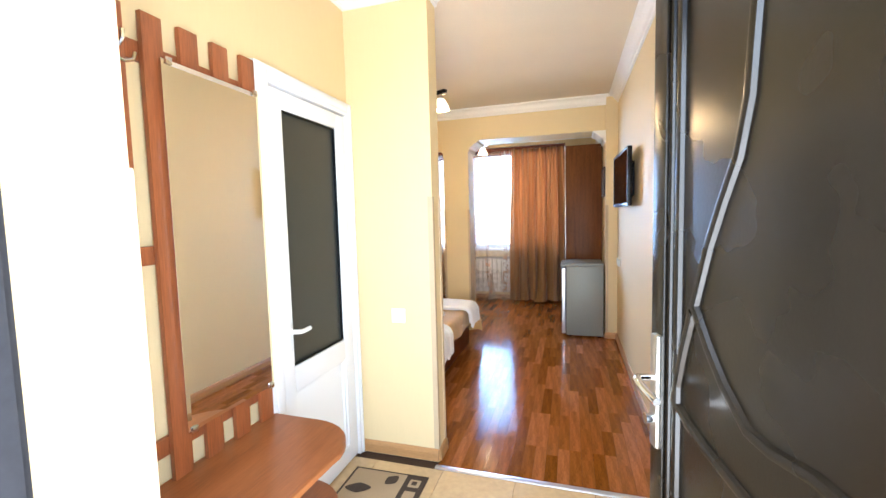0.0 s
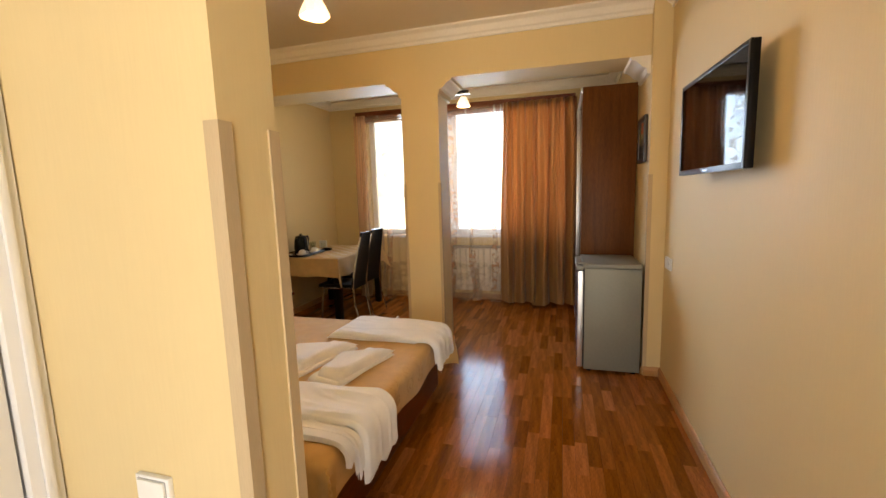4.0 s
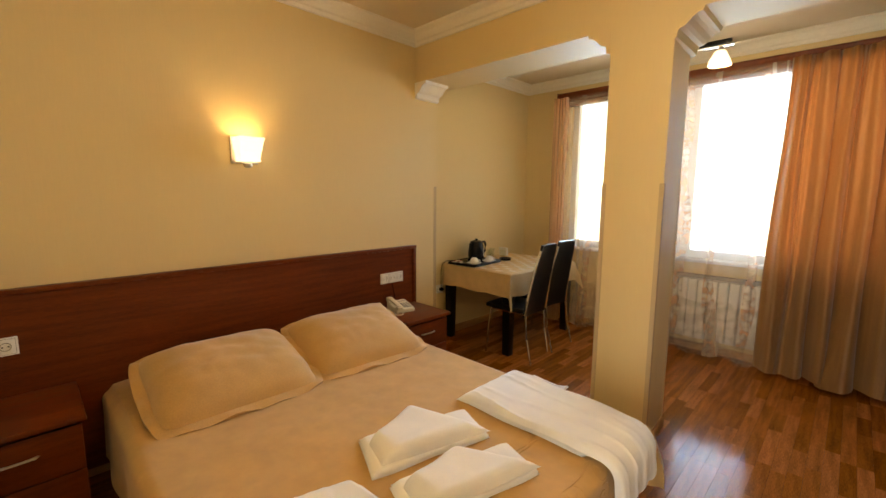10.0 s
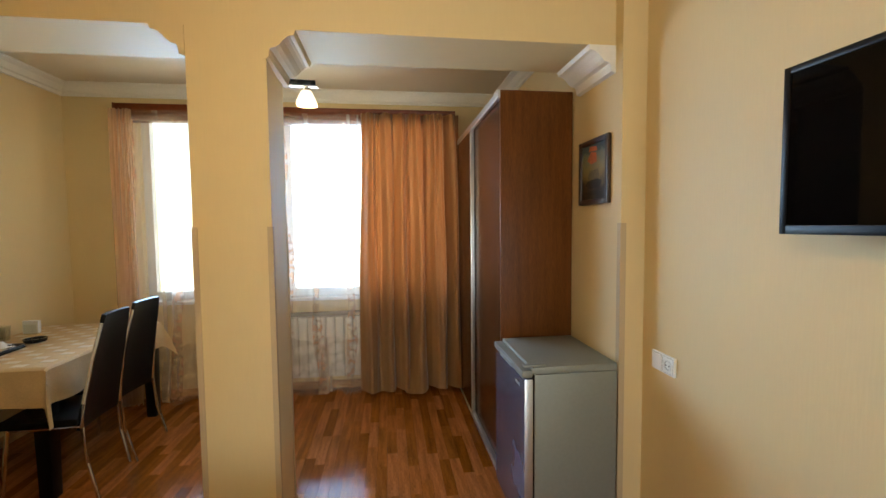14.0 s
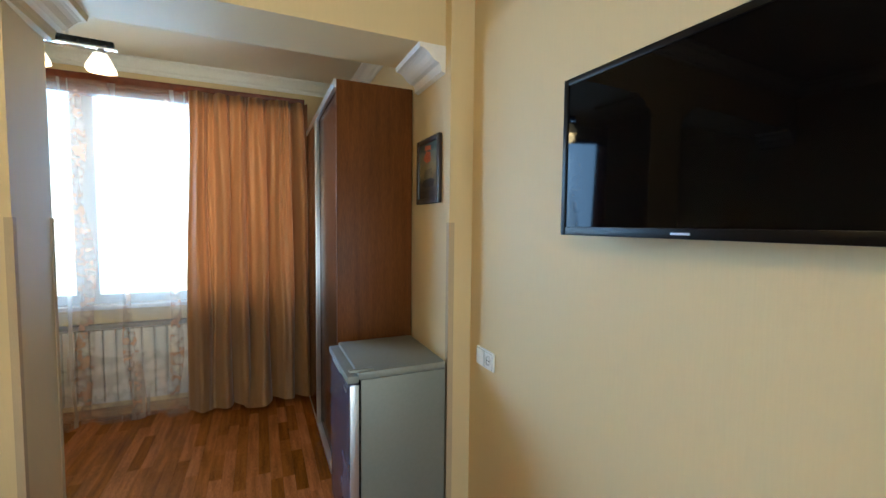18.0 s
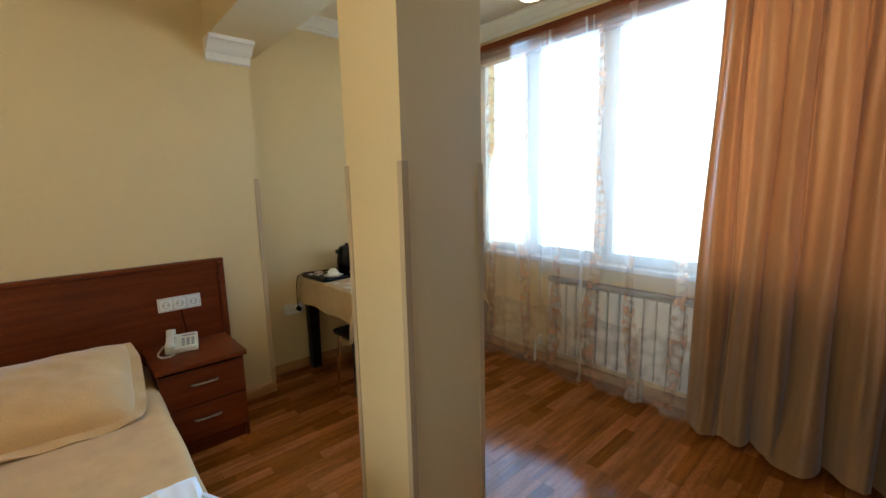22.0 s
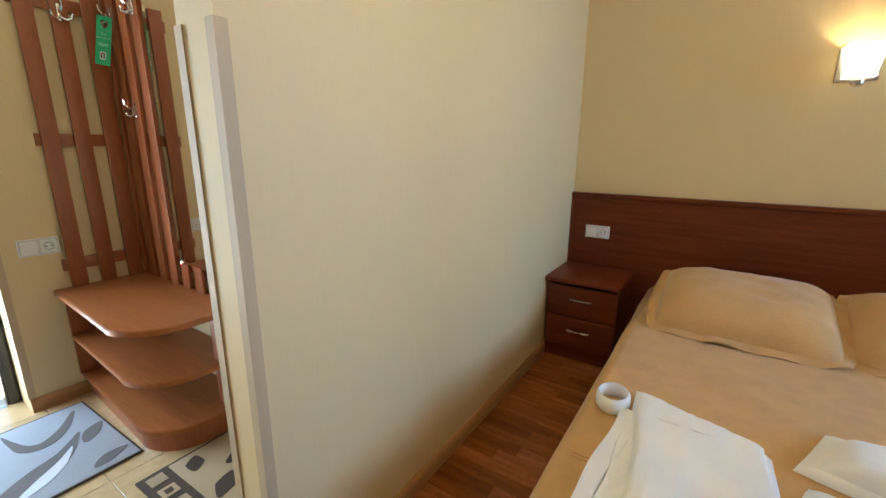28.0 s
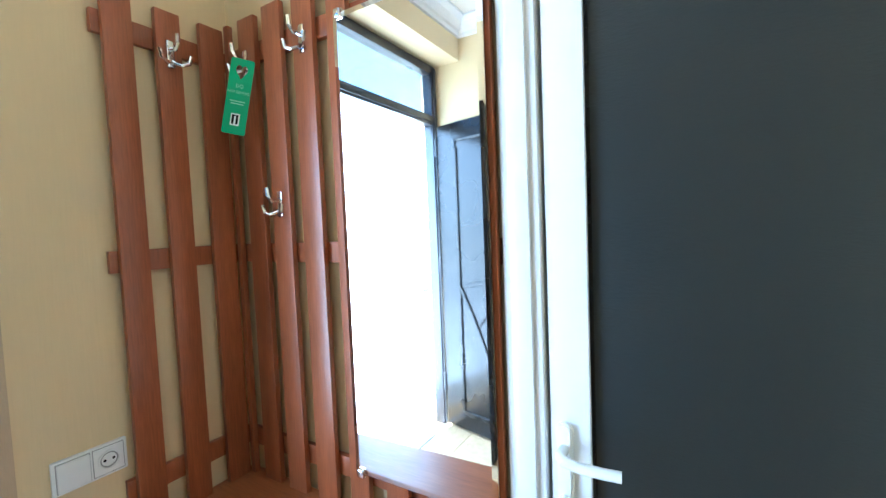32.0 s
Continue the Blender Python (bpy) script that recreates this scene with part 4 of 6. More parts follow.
def layered(parent, name, s0, s1, left, right, thick, lift=0.0, label="", seed=0.0, skew=0.0):
    """A folded cloth that runs along the bed and over its foot; left and right give its edges at each s."""
    def top(u, v):
        s = s0 + skew * v + u * (s1 + 0.05 * noise.noise(Vector((v * 4 + seed, seed, 1))) - s0 - skew * v)
        y = left(s) + v * (right(s) - left(s))
        e = min(1, 24 * min(u, 1 - u + 0.01)) ** 0.5 * min(1, 20 * min(v, 1 - v)) ** 0.5
        wr = 0.007 * noise.noise(Vector((s * 2.2 + seed, y * 7, seed))) + 0.004 * noise.noise(Vector((s * 7, y * 15, seed + 4))) + 0.006 * max(0, 1 - 6 * abs(noise.noise(Vector((s * 1.3 + seed, y * 11 + 1.5 * s, seed + 9)))))
        x, z = fold_path(s, lift + thick * e + wr * e)
        return (x, y + 0.004 * math.sin(s * 17 + seed) + 0.006 * noise.noise(Vector((s * 4, v * 2, seed))), z)

    def low(u, v):
        s = s0 + skew * v + u * (s1 + 0.05 * noise.noise(Vector((v * 4 + seed, seed, 1))) - s0 - skew * v)
        y = left(s) + v * (right(s) - left(s))
        x, z = fold_path(s, lift)
        return (x, y + 0.004 * math.sin(s * 17 + seed) + 0.006 * noise.noise(Vector((s * 4, v * 2, seed))), z)
    bm = sheet(64, 44, top)
    b2 = sheet(64, 44, low)
    me = bpy.data.meshes.new("tmp")
    b2.to_mesh(me)
    b2.free()
    bm.from_mesh(me)
    bpy.data.meshes.remove(me)
    bmesh.ops.remove_doubles(bm, verts=bm.verts[:], dist=0.0012)
    bmesh.ops.recalc_face_normals(bm, faces=bm.faces[:])
    return part(name, bm, TERRY, parent, label)


def robes():
    r = thing("bathrobe", "folded white terry bathrobe hanging over the bed foot", "bathrobe", (-1.4, 3.1, BZ), "folded bathrobes on the bed")
    layered(r, "sleeve", -0.54, 0.11, lambda s: 2.968 - 0.068 * (s + 0.56), lambda s: 3.035 - 0.105 * (s + 0.56), 0.022, 0.0, seed=2.0)
    layered(r, "sleeve", -0.50, 0.185, lambda s: 2.996 - 0.030 * (s + 0.52), lambda s: 3.07 - 0.062 * (s + 0.52), 0.020, 0.0, seed=5.0)
    layered(r, "under_layer", -0.64, 0.215, lambda s: 3.00 + 0.05 * min(1, (s + 0.66) / 0.4), lambda s: 3.365 - 0.12 * max(0, s), 0.017, 0.0, seed=8.0, skew=0.11)
    body = layered(r, "body", -0.655, 0.235, lambda s: 2.985 + 0.06 * min(1, (s + 0.68) / 0.5) - 0.15 * max(0, s), lambda s: 3.345 + 0.012 * min(1, (s + 0.57) / 0.4) - 0.11 * max(0, s), 0.019, 0.0175, seed=1.0, skew=0.11)
    part("pocket", layered_patch(3.08, 3.22, -0.50, -0.485, 0.052), TERRY, body)
    ring = [(-1.605 + 0.056 * math.cos(a), 2.935 + 0.046 * math.sin(a), BZ + 0.040) for a in [2 * math.pi * k / 20 for k in range(20)]]
    bm = tube(ring, 0.009, 8, closed=True)
    for v in bm.verts:
        v.co.z = BZ + 0.034 + (v.co.z - BZ - 0.04) * 3.0
    part("belt_loop", bm, TERRY, r)
    q = thing("bathrobe", "folded white terry bathrobe with loose belt over bed foot", "bathrobe", (-1.4, 4.25, BZ), "folded bathrobes on the bed")
    layered(q, "under_layer", -0.70, -0.06, lambda s: 4.035 + 0.02 * (s + 0.7), lambda s: 4.36 + 0.05 * (s + 0.7), 0.017, 0.0, seed=12.0)
    layered(q, "under_layer", -0.64, 0.17, lambda s: 4.06 + 0.02 * max(0, s + 0.3), lambda s: 4.45 - 0.02 * (s + 0.7), 0.016, 0.0, seed=15.0)
    layered(q, "body", -0.68, 0.20, lambda s: 4.04 + 0.010 * (s + 0.7), lambda s: 4.475 - 0.07 * (s + 0.7), 0.020, 0.0185, seed=11.0)
    part("belt_loop", solid(sheet(24, 3, lambda u, v: (-1.62 + 0.20 * u + 0.02 * v, 4.455 + 0.085 * math.sin(math.pi * u) + 0.012 * v, BZ + 0.020 - 0.055 * math.sin(math.pi * u) + 0.026 * v)), 0.010), TERRY, q)


def layered_patch(y0, y1, s0, s1, h):
    bm = bmesh.new()
    (xa, za), (xb, zb) = fold_path(s0, h - 0.014), fold_path(s1, h - 0.014)
    return box(bm, xa, xb, y0, y1, za - 0.004, zb + 0.004, 0.003)


def towel(base, crest, label):
    """A towel folded flat below, its upper half rolled along the front and drawn to a point behind; corners front-left, front-right, back-right, back-left."""
    cx, cy = sum(p[0] for p in base) / 4, sum(p[1] for p in base) / 4
    t = thing("folded_towel", label, "towel", (cx, cy, BZ), "folded towels on the bed")

    def cushion(name, place, height, z0, n=30, soft=11, side=16):
        def point(u, v, top):
            x, y = place(u, v)
            e = min(1, side * min(u, 1 - u)) ** 0.5 * (1 - (1 - min(1, soft * min(v, 2 * (1 - v)))) ** 2) ** 0.5
            wr = 0.0022 * noise.noise(Vector((x * 9, y * 9, z0 * 40))) + 0.003 * noise.noise(Vector((x * 3 + 5, y * 5, z0 * 10)))
            return (x, y, z0 + ((height(u, v) + wr) * e if top else 0))
        bm, low = sheet(n, n, lambda u, v: point(u, v, True)), sheet(n, n, lambda u, v: point(u, v, False))
        me = bpy.data.meshes.new("tmp")
        low.to_mesh(me)
        low.free()
        bm.from_mesh(me)
        bpy.data.meshes.remove(me)
        bmesh.ops.remove_doubles(bm, verts=bm.verts[:], dist=0.0008)
        bmesh.ops.recalc_face_normals(bm, faces=bm.faces[:])
        part(name, bm, TERRY, t)

    def quad(grow):
        def place(u, v):
            p = [(cx + (x - cx) * grow, cy + (y - cy) * grow) for x, y in base]
            q = [p[0][k] * (1 - u) * (1 - v) + p[1][k] * u * (1 - v) + p[2][k] * u * v + p[3][k] * (1 - u) * v for k in (0, 1)]
            return q[0] + 0.005 * math.sin(u * 9 + v * 3), q[1]
        return place

    def upper(u, v):
        f0, f1, p1, p0 = crest
        w = v ** 1.05
        return tuple((f0[k] * (1 - u) + f1[k] * u) * (1 - w) + (p0[k] * (1 - u ** 0.9) + p1[k] * u ** 0.9) * w for k in (0, 1))
    cushion("lower_fold", quad(1.0), lambda u, v: 0.011, BZ + 0.005)
    cushion("middle_fold", quad(0.985), lambda u, v: 0.010, BZ + 0.0155)
    cushion("upper_fold", upper, lambda u, v: 0.054 * (1 - 0.55 * v) * (0.7 + 0.3 * math.sin(math.pi * u) ** 0.6) + 0.022 * v * (abs(2 * u - 1) ** 1.5), BZ + 0.025, soft=5, side=7)


def headboard():
    h = thing("headboard", "long dark cherry veneer headboard panel", "headboard", (-3.1, 3.63, 0))
    part("panel", boxes((XL + 0.002, -3.088, 2.33, 4.915, 0.05, 0.985)), CHERRY, h)
    part("top_trim", boxes((XL + 0.002, -3.072, 2.295, 4.95, 0.985, 1.008), bevel=0.004), CHERRY, h)
    for a in (2.296, 4.917):
        part("side_trim", boxes((XL + 0.002, -3.076, a, a + 0.033, 0.0, 0.985), bevel=0.004), CHERRY, h)


def nightstand(y0, y1, label):
    n = thing("nightstand", label, "nightstand", (-2.85, (y0 + y1) / 2, 0), "bedside nightstands")
    x0, x1 = -3.07, -2.665
    part("top", boxes((x0, x1 + 0.03, y0 - 0.012, y1 + 0.012, 0.505, 0.532), bevel=0.009), CHERRY, n)
    part("side_panel", boxes((x0, x1 - 0.02, y0, y0 + 0.018, 0.0, 0.505)), CHERRY, n)
    part("side_panel", boxes((x0, x1 - 0.02, y1 - 0.018, y1, 0.0, 0.505)), CHERRY, n)
    part("back_panel", boxes((x0, x0 + 0.012, y0 + 0.018, y1 - 0.018, 0.03, 0.505)), CHERRY, n)
    part("plinth", boxes((x1 - 0.05, x1 - 0.032, y0 + 0.018, y1 - 0.018, 0.0, 0.085)), CHERRY, n)
    for z0, z1 in ((0.09, 0.285), (0.291, 0.486)):
        d = part("drawer", boxes((x1 - 0.018, x1, y0 + 0.004, y1 - 0.004, z0, z1), (x1 - 0.30, x1 - 0.018, y0 + 0.03, y1 - 0.03, z0 + 0.02, z1 - 0.03), bevel=0.003), CHERRY, n)
        c, z = (y0 + y1) / 2, (z0 + z1) / 2 + 0.015
        part("handle", tube([(x1, c - 0.065, z), (x1 + 0.014, c - 0.055, z + 0.002), (x1 + 0.022, c - 0.02, z + 0.004), (x1 + 0.022, c + 0.02, z + 0.004), (x1 + 0.014, c + 0.055, z + 0.002), (x1, c + 0.065, z)], 0.006, 8,
                            taper=[0.7, 1.1, 0.9, 0.9, 1.1, 0.7]), STEEL, d, "curved nickel bow handle")


def socket(name, label, m, gangs, vertical=False):
    """A white wall plate; m: its middle, x along the wall, z out of the wall."""
    s = thing(name, label, "socket", m.translation)
    w, h = 0.071 * gangs + 0.010, 0.082
    part("plate", turned(boxes((-w / 2, w / 2, -h / 2, h / 2, 0, 0.011), bevel=0.003), m), WHITE, s)
    for i in range(gangs):
        c = -w / 2 + 0.005 + 0.071 * (i + 0.5)
        # Grey plate behind each insert draws the shadow line around it.
        part("shadow_gap", turned(boxes((c - 0.0335, c + 0.0335, -0.0355, 0.0355, 0.0085, 0.0113)), m), GREYP, s)
        if name == "light_switch" or (name == "switch_and_socket" and i == 0):
            part("rocker", turned(boxes((c - 0.0318, c + 0.0318, -0.0338, 0.0338, 0.010, 0.016), bevel=0.002), m), WHITE, s)
            continue
        part("insert", turned(boxes((c - 0.0318, c + 0.0318, -0.0338, 0.0338, 0.010, 0.0122), bevel=0.0008), m), WHITE, s)
        part("socket_well", turned(lathe([(0.0245, 0.0118), (0.0245, 0.0165), (0.0205, 0.0165), (0.0195, 0.0125)], (c, 0, 0), 20), m), WHITE, s)
        # Grey ring painted as the shade inside the well's rim.
        part("well_shadow_ring", turned(lathe([(0.0195, 0.0123), (0.0195, 0.0129), (0.0165, 0.0129), (0.0165, 0.0123)], (c, 0, 0), 20), m), GREYP, s, "grey ring drawn as shade in the recess")
        # Raised black discs stand in for the darkness of the pin holes.
        for k in (-0.0095, 0.0095):
            part("pin_hole", turned(lathe([(0.0034, 0.0116), (0.0034, 0.0136), (0.0005, 0.0136)], (c + k, 0, 0), 8), m), BLACK, s)


def facing(x, y, z, way):
    """The pose of a plate on a wall that faces the way given."""
    rz = {"+x": 90, "-x": -90, "+y": 180, "-y": 0}[way]
    return pose(x, y, z, 90, 0, rz)


def sconce():
    y, z = 3.603, 1.695
    s = thing("wall_sconce", "square nickel wall sconce with a lit cream glass shade", "wall lamp", (XL, y, z))
    part("back_plate", boxes((XL, XL + 0.014, y - 0.078, y + 0.078, z - 0.086, z + 0.070), bevel=0.004), STEEL, s)
    part("arm", tube([(XL + 0.012, y, z - 0.085), (XL + 0.035, y, z - 0.098), (XL + 0.055, y, z - 0.100), (XL + 0.058, y, z - 0.09)], 0.010, 10), STEEL, s)
    part("lamp_holder", lathe([(0.014, -0.02), (0.024, -0.012), (0.026, 0.004), (0.020, 0.010)], (XL + 0.058, y, z - 0.092), 16), STEEL, s)

    bm = bmesh.new()
    rings = [[bm.verts.new(p) for p in ((XL + a, y - h, zz), (XL + b, y - h * 0.95, zz), (XL + b, y + h * 0.95, zz), (XL + a, y + h, zz))]
             for a, b, h, zz in ((0.030, 0.104, 0.056, z - 0.070), (0.027, 0.116, 0.063, z - 0.02), (0.024, 0.132, 0.070, z + 0.03), (0.022, 0.146, 0.076, z + 0.062),
                                 (0.026, 0.142, 0.072, z + 0.061), (0.032, 0.111, 0.058, z - 0.02), (0.035, 0.099, 0.051, z - 0.066))]
    for a, b in zip(rings, rings[1:]):
        for j in range(4):
            bm.faces.new((a[j], a[(j + 1) % 4], b[(j + 1) % 4], b[j]))
    bmesh.ops.recalc_face_normals(bm, faces=bm.faces[:])
    part("shade", bm, SHADE, s, "glowing cream glass shade", flat=True)
    part("shade_base", boxes((XL + 0.026, XL + 0.112, y - 0.058, y + 0.058, z - 0.076, z - 0.068), bevel=0.002), SHADE, s)
    lamp("sconce_light", "POINT", 0.30, Matrix.Translation((XL + 0.106, y, z - 0.012)), (1.0, 0.82, 0.52), radius=0.008)


def telephone():
    x, y, z = -2.93, 4.655, 0.533
    m = Matrix.Translation((x, y, z)) @ Matrix.Rotation(radians(78), 4, "Z")
    p = thing("telephone", "cream desk telephone on the nightstand", "telephone", (x, y, z))
    bm = boxes((-0.080, 0.080, -0.085, 0.085, 0, 0.030), bevel=0.009)
    for v in bm.verts:
        if v.co.z > 0.018:
            v.co.z += 0.20 * (v.co.y + 0.085)
    b = part("base", turned(bm, m), CREAMP, p)
    part("cradle", turned(boxes((-0.078, -0.030, 0.030, 0.078, 0.050, 0.066), bevel=0.005), m), CREAMP, b)
    part("cradle", turned(boxes((-0.078, -0.030, -0.078, -0.040, 0.026, 0.044), bevel=0.005), m), CREAMP, b)
    tilt = Matrix.Translation((0, 0, 0.047)) @ Matrix.Rotation(radians(11), 4, "X")
    part("handset", turned(boxes((-0.072, -0.036, -0.095, 0.095, 0.014, 0.034), (-0.078, -0.030, -0.105, -0.058, -0.002, 0.028), (-0.078, -0.030, 0.058, 0.105, -0.002, 0.028), bevel=0.008), m @ tilt), CREAMP, p)
    part("display", turned(boxes((0.000, 0.066, 0.045, 0.068, 0.0555, 0.0590), bevel=0.001), m), GREYP, b)
    for i in range(3):
        for j in range(4):
            h = 0.030 + 0.20 * (0.033 + j * 0.022)
            part("key", turned(boxes((0.000 + i * 0.024, 0.016 + i * 0.024, -0.062 + j * 0.022, -0.049 + j * 0.022, h - 0.006, h + 0.004), bevel=0.002), m), GREYP, b)
    # coiled handset cord that loops past the nightstand's edge on the bed side
    path = [(-2.955, 4.565, z + 0.022), (-2.930, 4.545, z + 0.010), (-2.890, 4.530, z + 0.009), (-2.850, 4.527, z + 0.009), (-2.815, 4.540, z + 0.009), (-2.805, 4.570, z + 0.009), (-2.830, 4.600, z + 0.009)]
    coil, turns = [], 26
    for k in range(turns * 6):
        s = k / (turns * 6 - 1) * (len(path) - 1)
        q = min(int(s), len(path) - 2)
        c, a = Vector(path[q]).lerp(Vector(path[q + 1]), s - q), k * math.pi / 3
        coil.append((c.x + 0.005 * math.cos(a), c.y + 0.003 * math.cos(a), c.z + 0.005 * math.sin(a)))
    part("handset_cord", tube(coil, 0.002, 5), CREAMP, p)
    part("line_cord", tube([(x - 0.07, y + 0.03, z + 0.02), (-3.06, y + 0.05, z + 0.06), (-3.083, y + 0.04, z + 0.17), (-3.083, 4.69, 0.745)], 0.0025, 6), BLACK, p)


bed()
for py, prz, ptip in ((3.302, -1, -0.3), (4.042, -4, 1)):
    pillow(py, prz, ptip)
robes()
towel([(-1.575, 3.405), (-1.45, 3.90), (-1.655, 3.985), (-1.80, 3.50)], [(-1.585, 3.455), (-1.455, 3.915), (-1.835, 3.80), (-1.735, 3.505)], "white towel folded to a point, beside the bathrobes")
towel([(-1.295, 3.35), (-1.185, 3.85), (-1.365, 3.91), (-1.505, 3.425)], [(-1.300, 3.40), (-1.185, 3.865), (-1.475, 3.72), (-1.455, 3.44)], "white towel folded to a point, at the bed foot")
headboard()
nightstand(2.325, 2.735, "dark cherry two-drawer nightstand by the partition")
nightstand(4.49, 4.905, "dark cherry two-drawer nightstand with a telephone on it")
sconce()
telephone()
socket("switch_and_socket", "white double socket set in the headboard", facing(-3.088, 2.495, 0.755, "+x"), 2)
socket("wall_socket", "white triple socket set in the headboard", facing(-3.088, 4.69, 0.765, "+x"), 3)


# ---- dining corner ----
def dining_table():
    t = thing("dining_table", "black lacquered dining table with square legs", "table", (-2.93, 6.1, 0))
    x0, x1, y0, y1 = -3.34, -2.54, 5.565, 6.68
    part("tabletop", boxes((x0, x1, y0, y1, 0.722, 0.748), bevel=0.004), BLACKWOOD, t)
    part("apron", boxes((x0 + 0.05, x1 - 0.05, y0 + 0.03, y0 + 0.05, 0.64, 0.722), (x0 + 0.05, x1 - 0.05, y1 - 0.05, y1 - 0.03, 0.64, 0.722), (x0 + 0.03, x0 + 0.05, y0 + 0.05, y1 - 0.05, 0.64, 0.722), (x1 - 0.05, x1 - 0.03, y0 + 0.05, y1 - 0.05, 0.64, 0.722)), BLACKWOOD, t)
    for x in (x0 + 0.045, x1 - 0.045):
        for y in (y0 + 0.045, y1 - 0.045):
            bm = boxes((x - 0.042, x + 0.042, y - 0.042, y + 0.042, 0, 0.722), bevel=0.004)
            for v in bm.verts:
                if v.co.z < 0.3:
                    v.co.x, v.co.y = x + (v.co.x - x) * 0.82, y + (v.co.y - y) * 0.82
            part("leg", bm, BLACKWOOD, t)

    def cloth(u, v):
        ex, ey = 0.20, 0.20
        s, w = -0.0 + u * (x1 - x0 + ex), -ey + v * (y1 - y0 + 2 * ey)
        dx, dy = max(0, s - (x1 - x0)), max(-w, w - (y1 - y0), 0)
        side = -1 if w < 0 else 1
        x, y = x0 + min(s, x1 - x0), y0 + min(max(w, 0), y1 - y0)
        hang = max(dx, dy) + 0.5 * min(dx, dy)
        k = min(1, hang / 0.15)
        x += 0.008 * (dx > 0) + (0.014 * k + 0.012 * k * math.sin(y * 19)) * (dx >= dy and dx > 0) + 0.35 * min(dx, dy)
        y += side * (0.008 * (dy > 0) + (0.014 * k + 0.010 * k * math.sin(x * 17)) * (dy > dx) + 0.35 * min(dx, dy))
        return (x, y, 0.7525 - hang + 0.0012 * ripple(x, y, 6) - 0.012 * k * abs(math.sin((x if dy > dx else y) * 9)))
    c = thing("tablecloth", "beige patterned tablecloth hanging over the table edge", "tablecloth", (-2.93, 6.1, 0.75))
    part("cloth", solid(sheet(64, 80, cloth), 0.002), LINEN, c)
    light = mat("woven_check", (0.68, 0.58, 0.42), 0.7, vary=0.05, fine=150, bump=0.1)
    for i in range(8):
        for j in range(15):
            if (i + j) % 2 == 0:
                part("woven_square", boxes((x0 + 0.05 + i * 0.092, x0 + 0.115 + i * 0.092, y0 + 0.03 + j * 0.072, y0 + 0.075 + j * 0.072, 0.7535, 0.7548)), light, c)


def chair():
    c = thing("dining_chair", "black leatherette dining chair with chrome legs", "chair", (0, 0, 0), "chairs at the table")
    # faces -x; origin under the middle of the seat
    part("seat", boxes((-0.20, 0.19, -0.19, 0.19, 0.435, 0.475), bevel=0.018), LEATHER, c)

    def back(u, v):
        h = 0.40 + v * 0.62
        w = 0.172 - 0.055 * v ** 1.3
        lean = 0.185 + 0.12 * v ** 1.4 + 0.012 * math.sin(v * 3)
        a = 2 * u - 1
        return (lean + 0.012 * a * a, w * a, h)
    bm = sheet(8, 14, back)
    bmesh.ops.recalc_face_normals(bm, faces=bm.faces[:])
    bmesh.ops.solidify(bm, geom=bm.faces[:], thickness=0.022)
    part("backrest", bm, LEATHER, c)
    for s in (-1, 1):
        part("back_leg", tube([(0.30, s * 0.126, 0.98), (0.255, s * 0.148, 0.78), (0.215, s * 0.172, 0.55), (0.205, s * 0.178, 0.42), (0.225, s * 0.182, 0.22), (0.275, s * 0.19, 0.010)], 0.0105, 10), CHROME, c)
        part("front_leg", tube([(-0.15, s * 0.165, 0.436), (-0.165, s * 0.168, 0.30), (-0.185, s * 0.172, 0.10), (-0.195, s * 0.175, 0.010)], 0.0105, 10), CHROME, c)
    part("side_rail", tube([(-0.16, 0.165, 0.425), (0.205, 0.175, 0.425)], 0.008), CHROME, c)
    part("side_rail", tube([(-0.16, -0.165, 0.425), (0.205, -0.175, 0.425)], 0.008), CHROME, c)
    return c


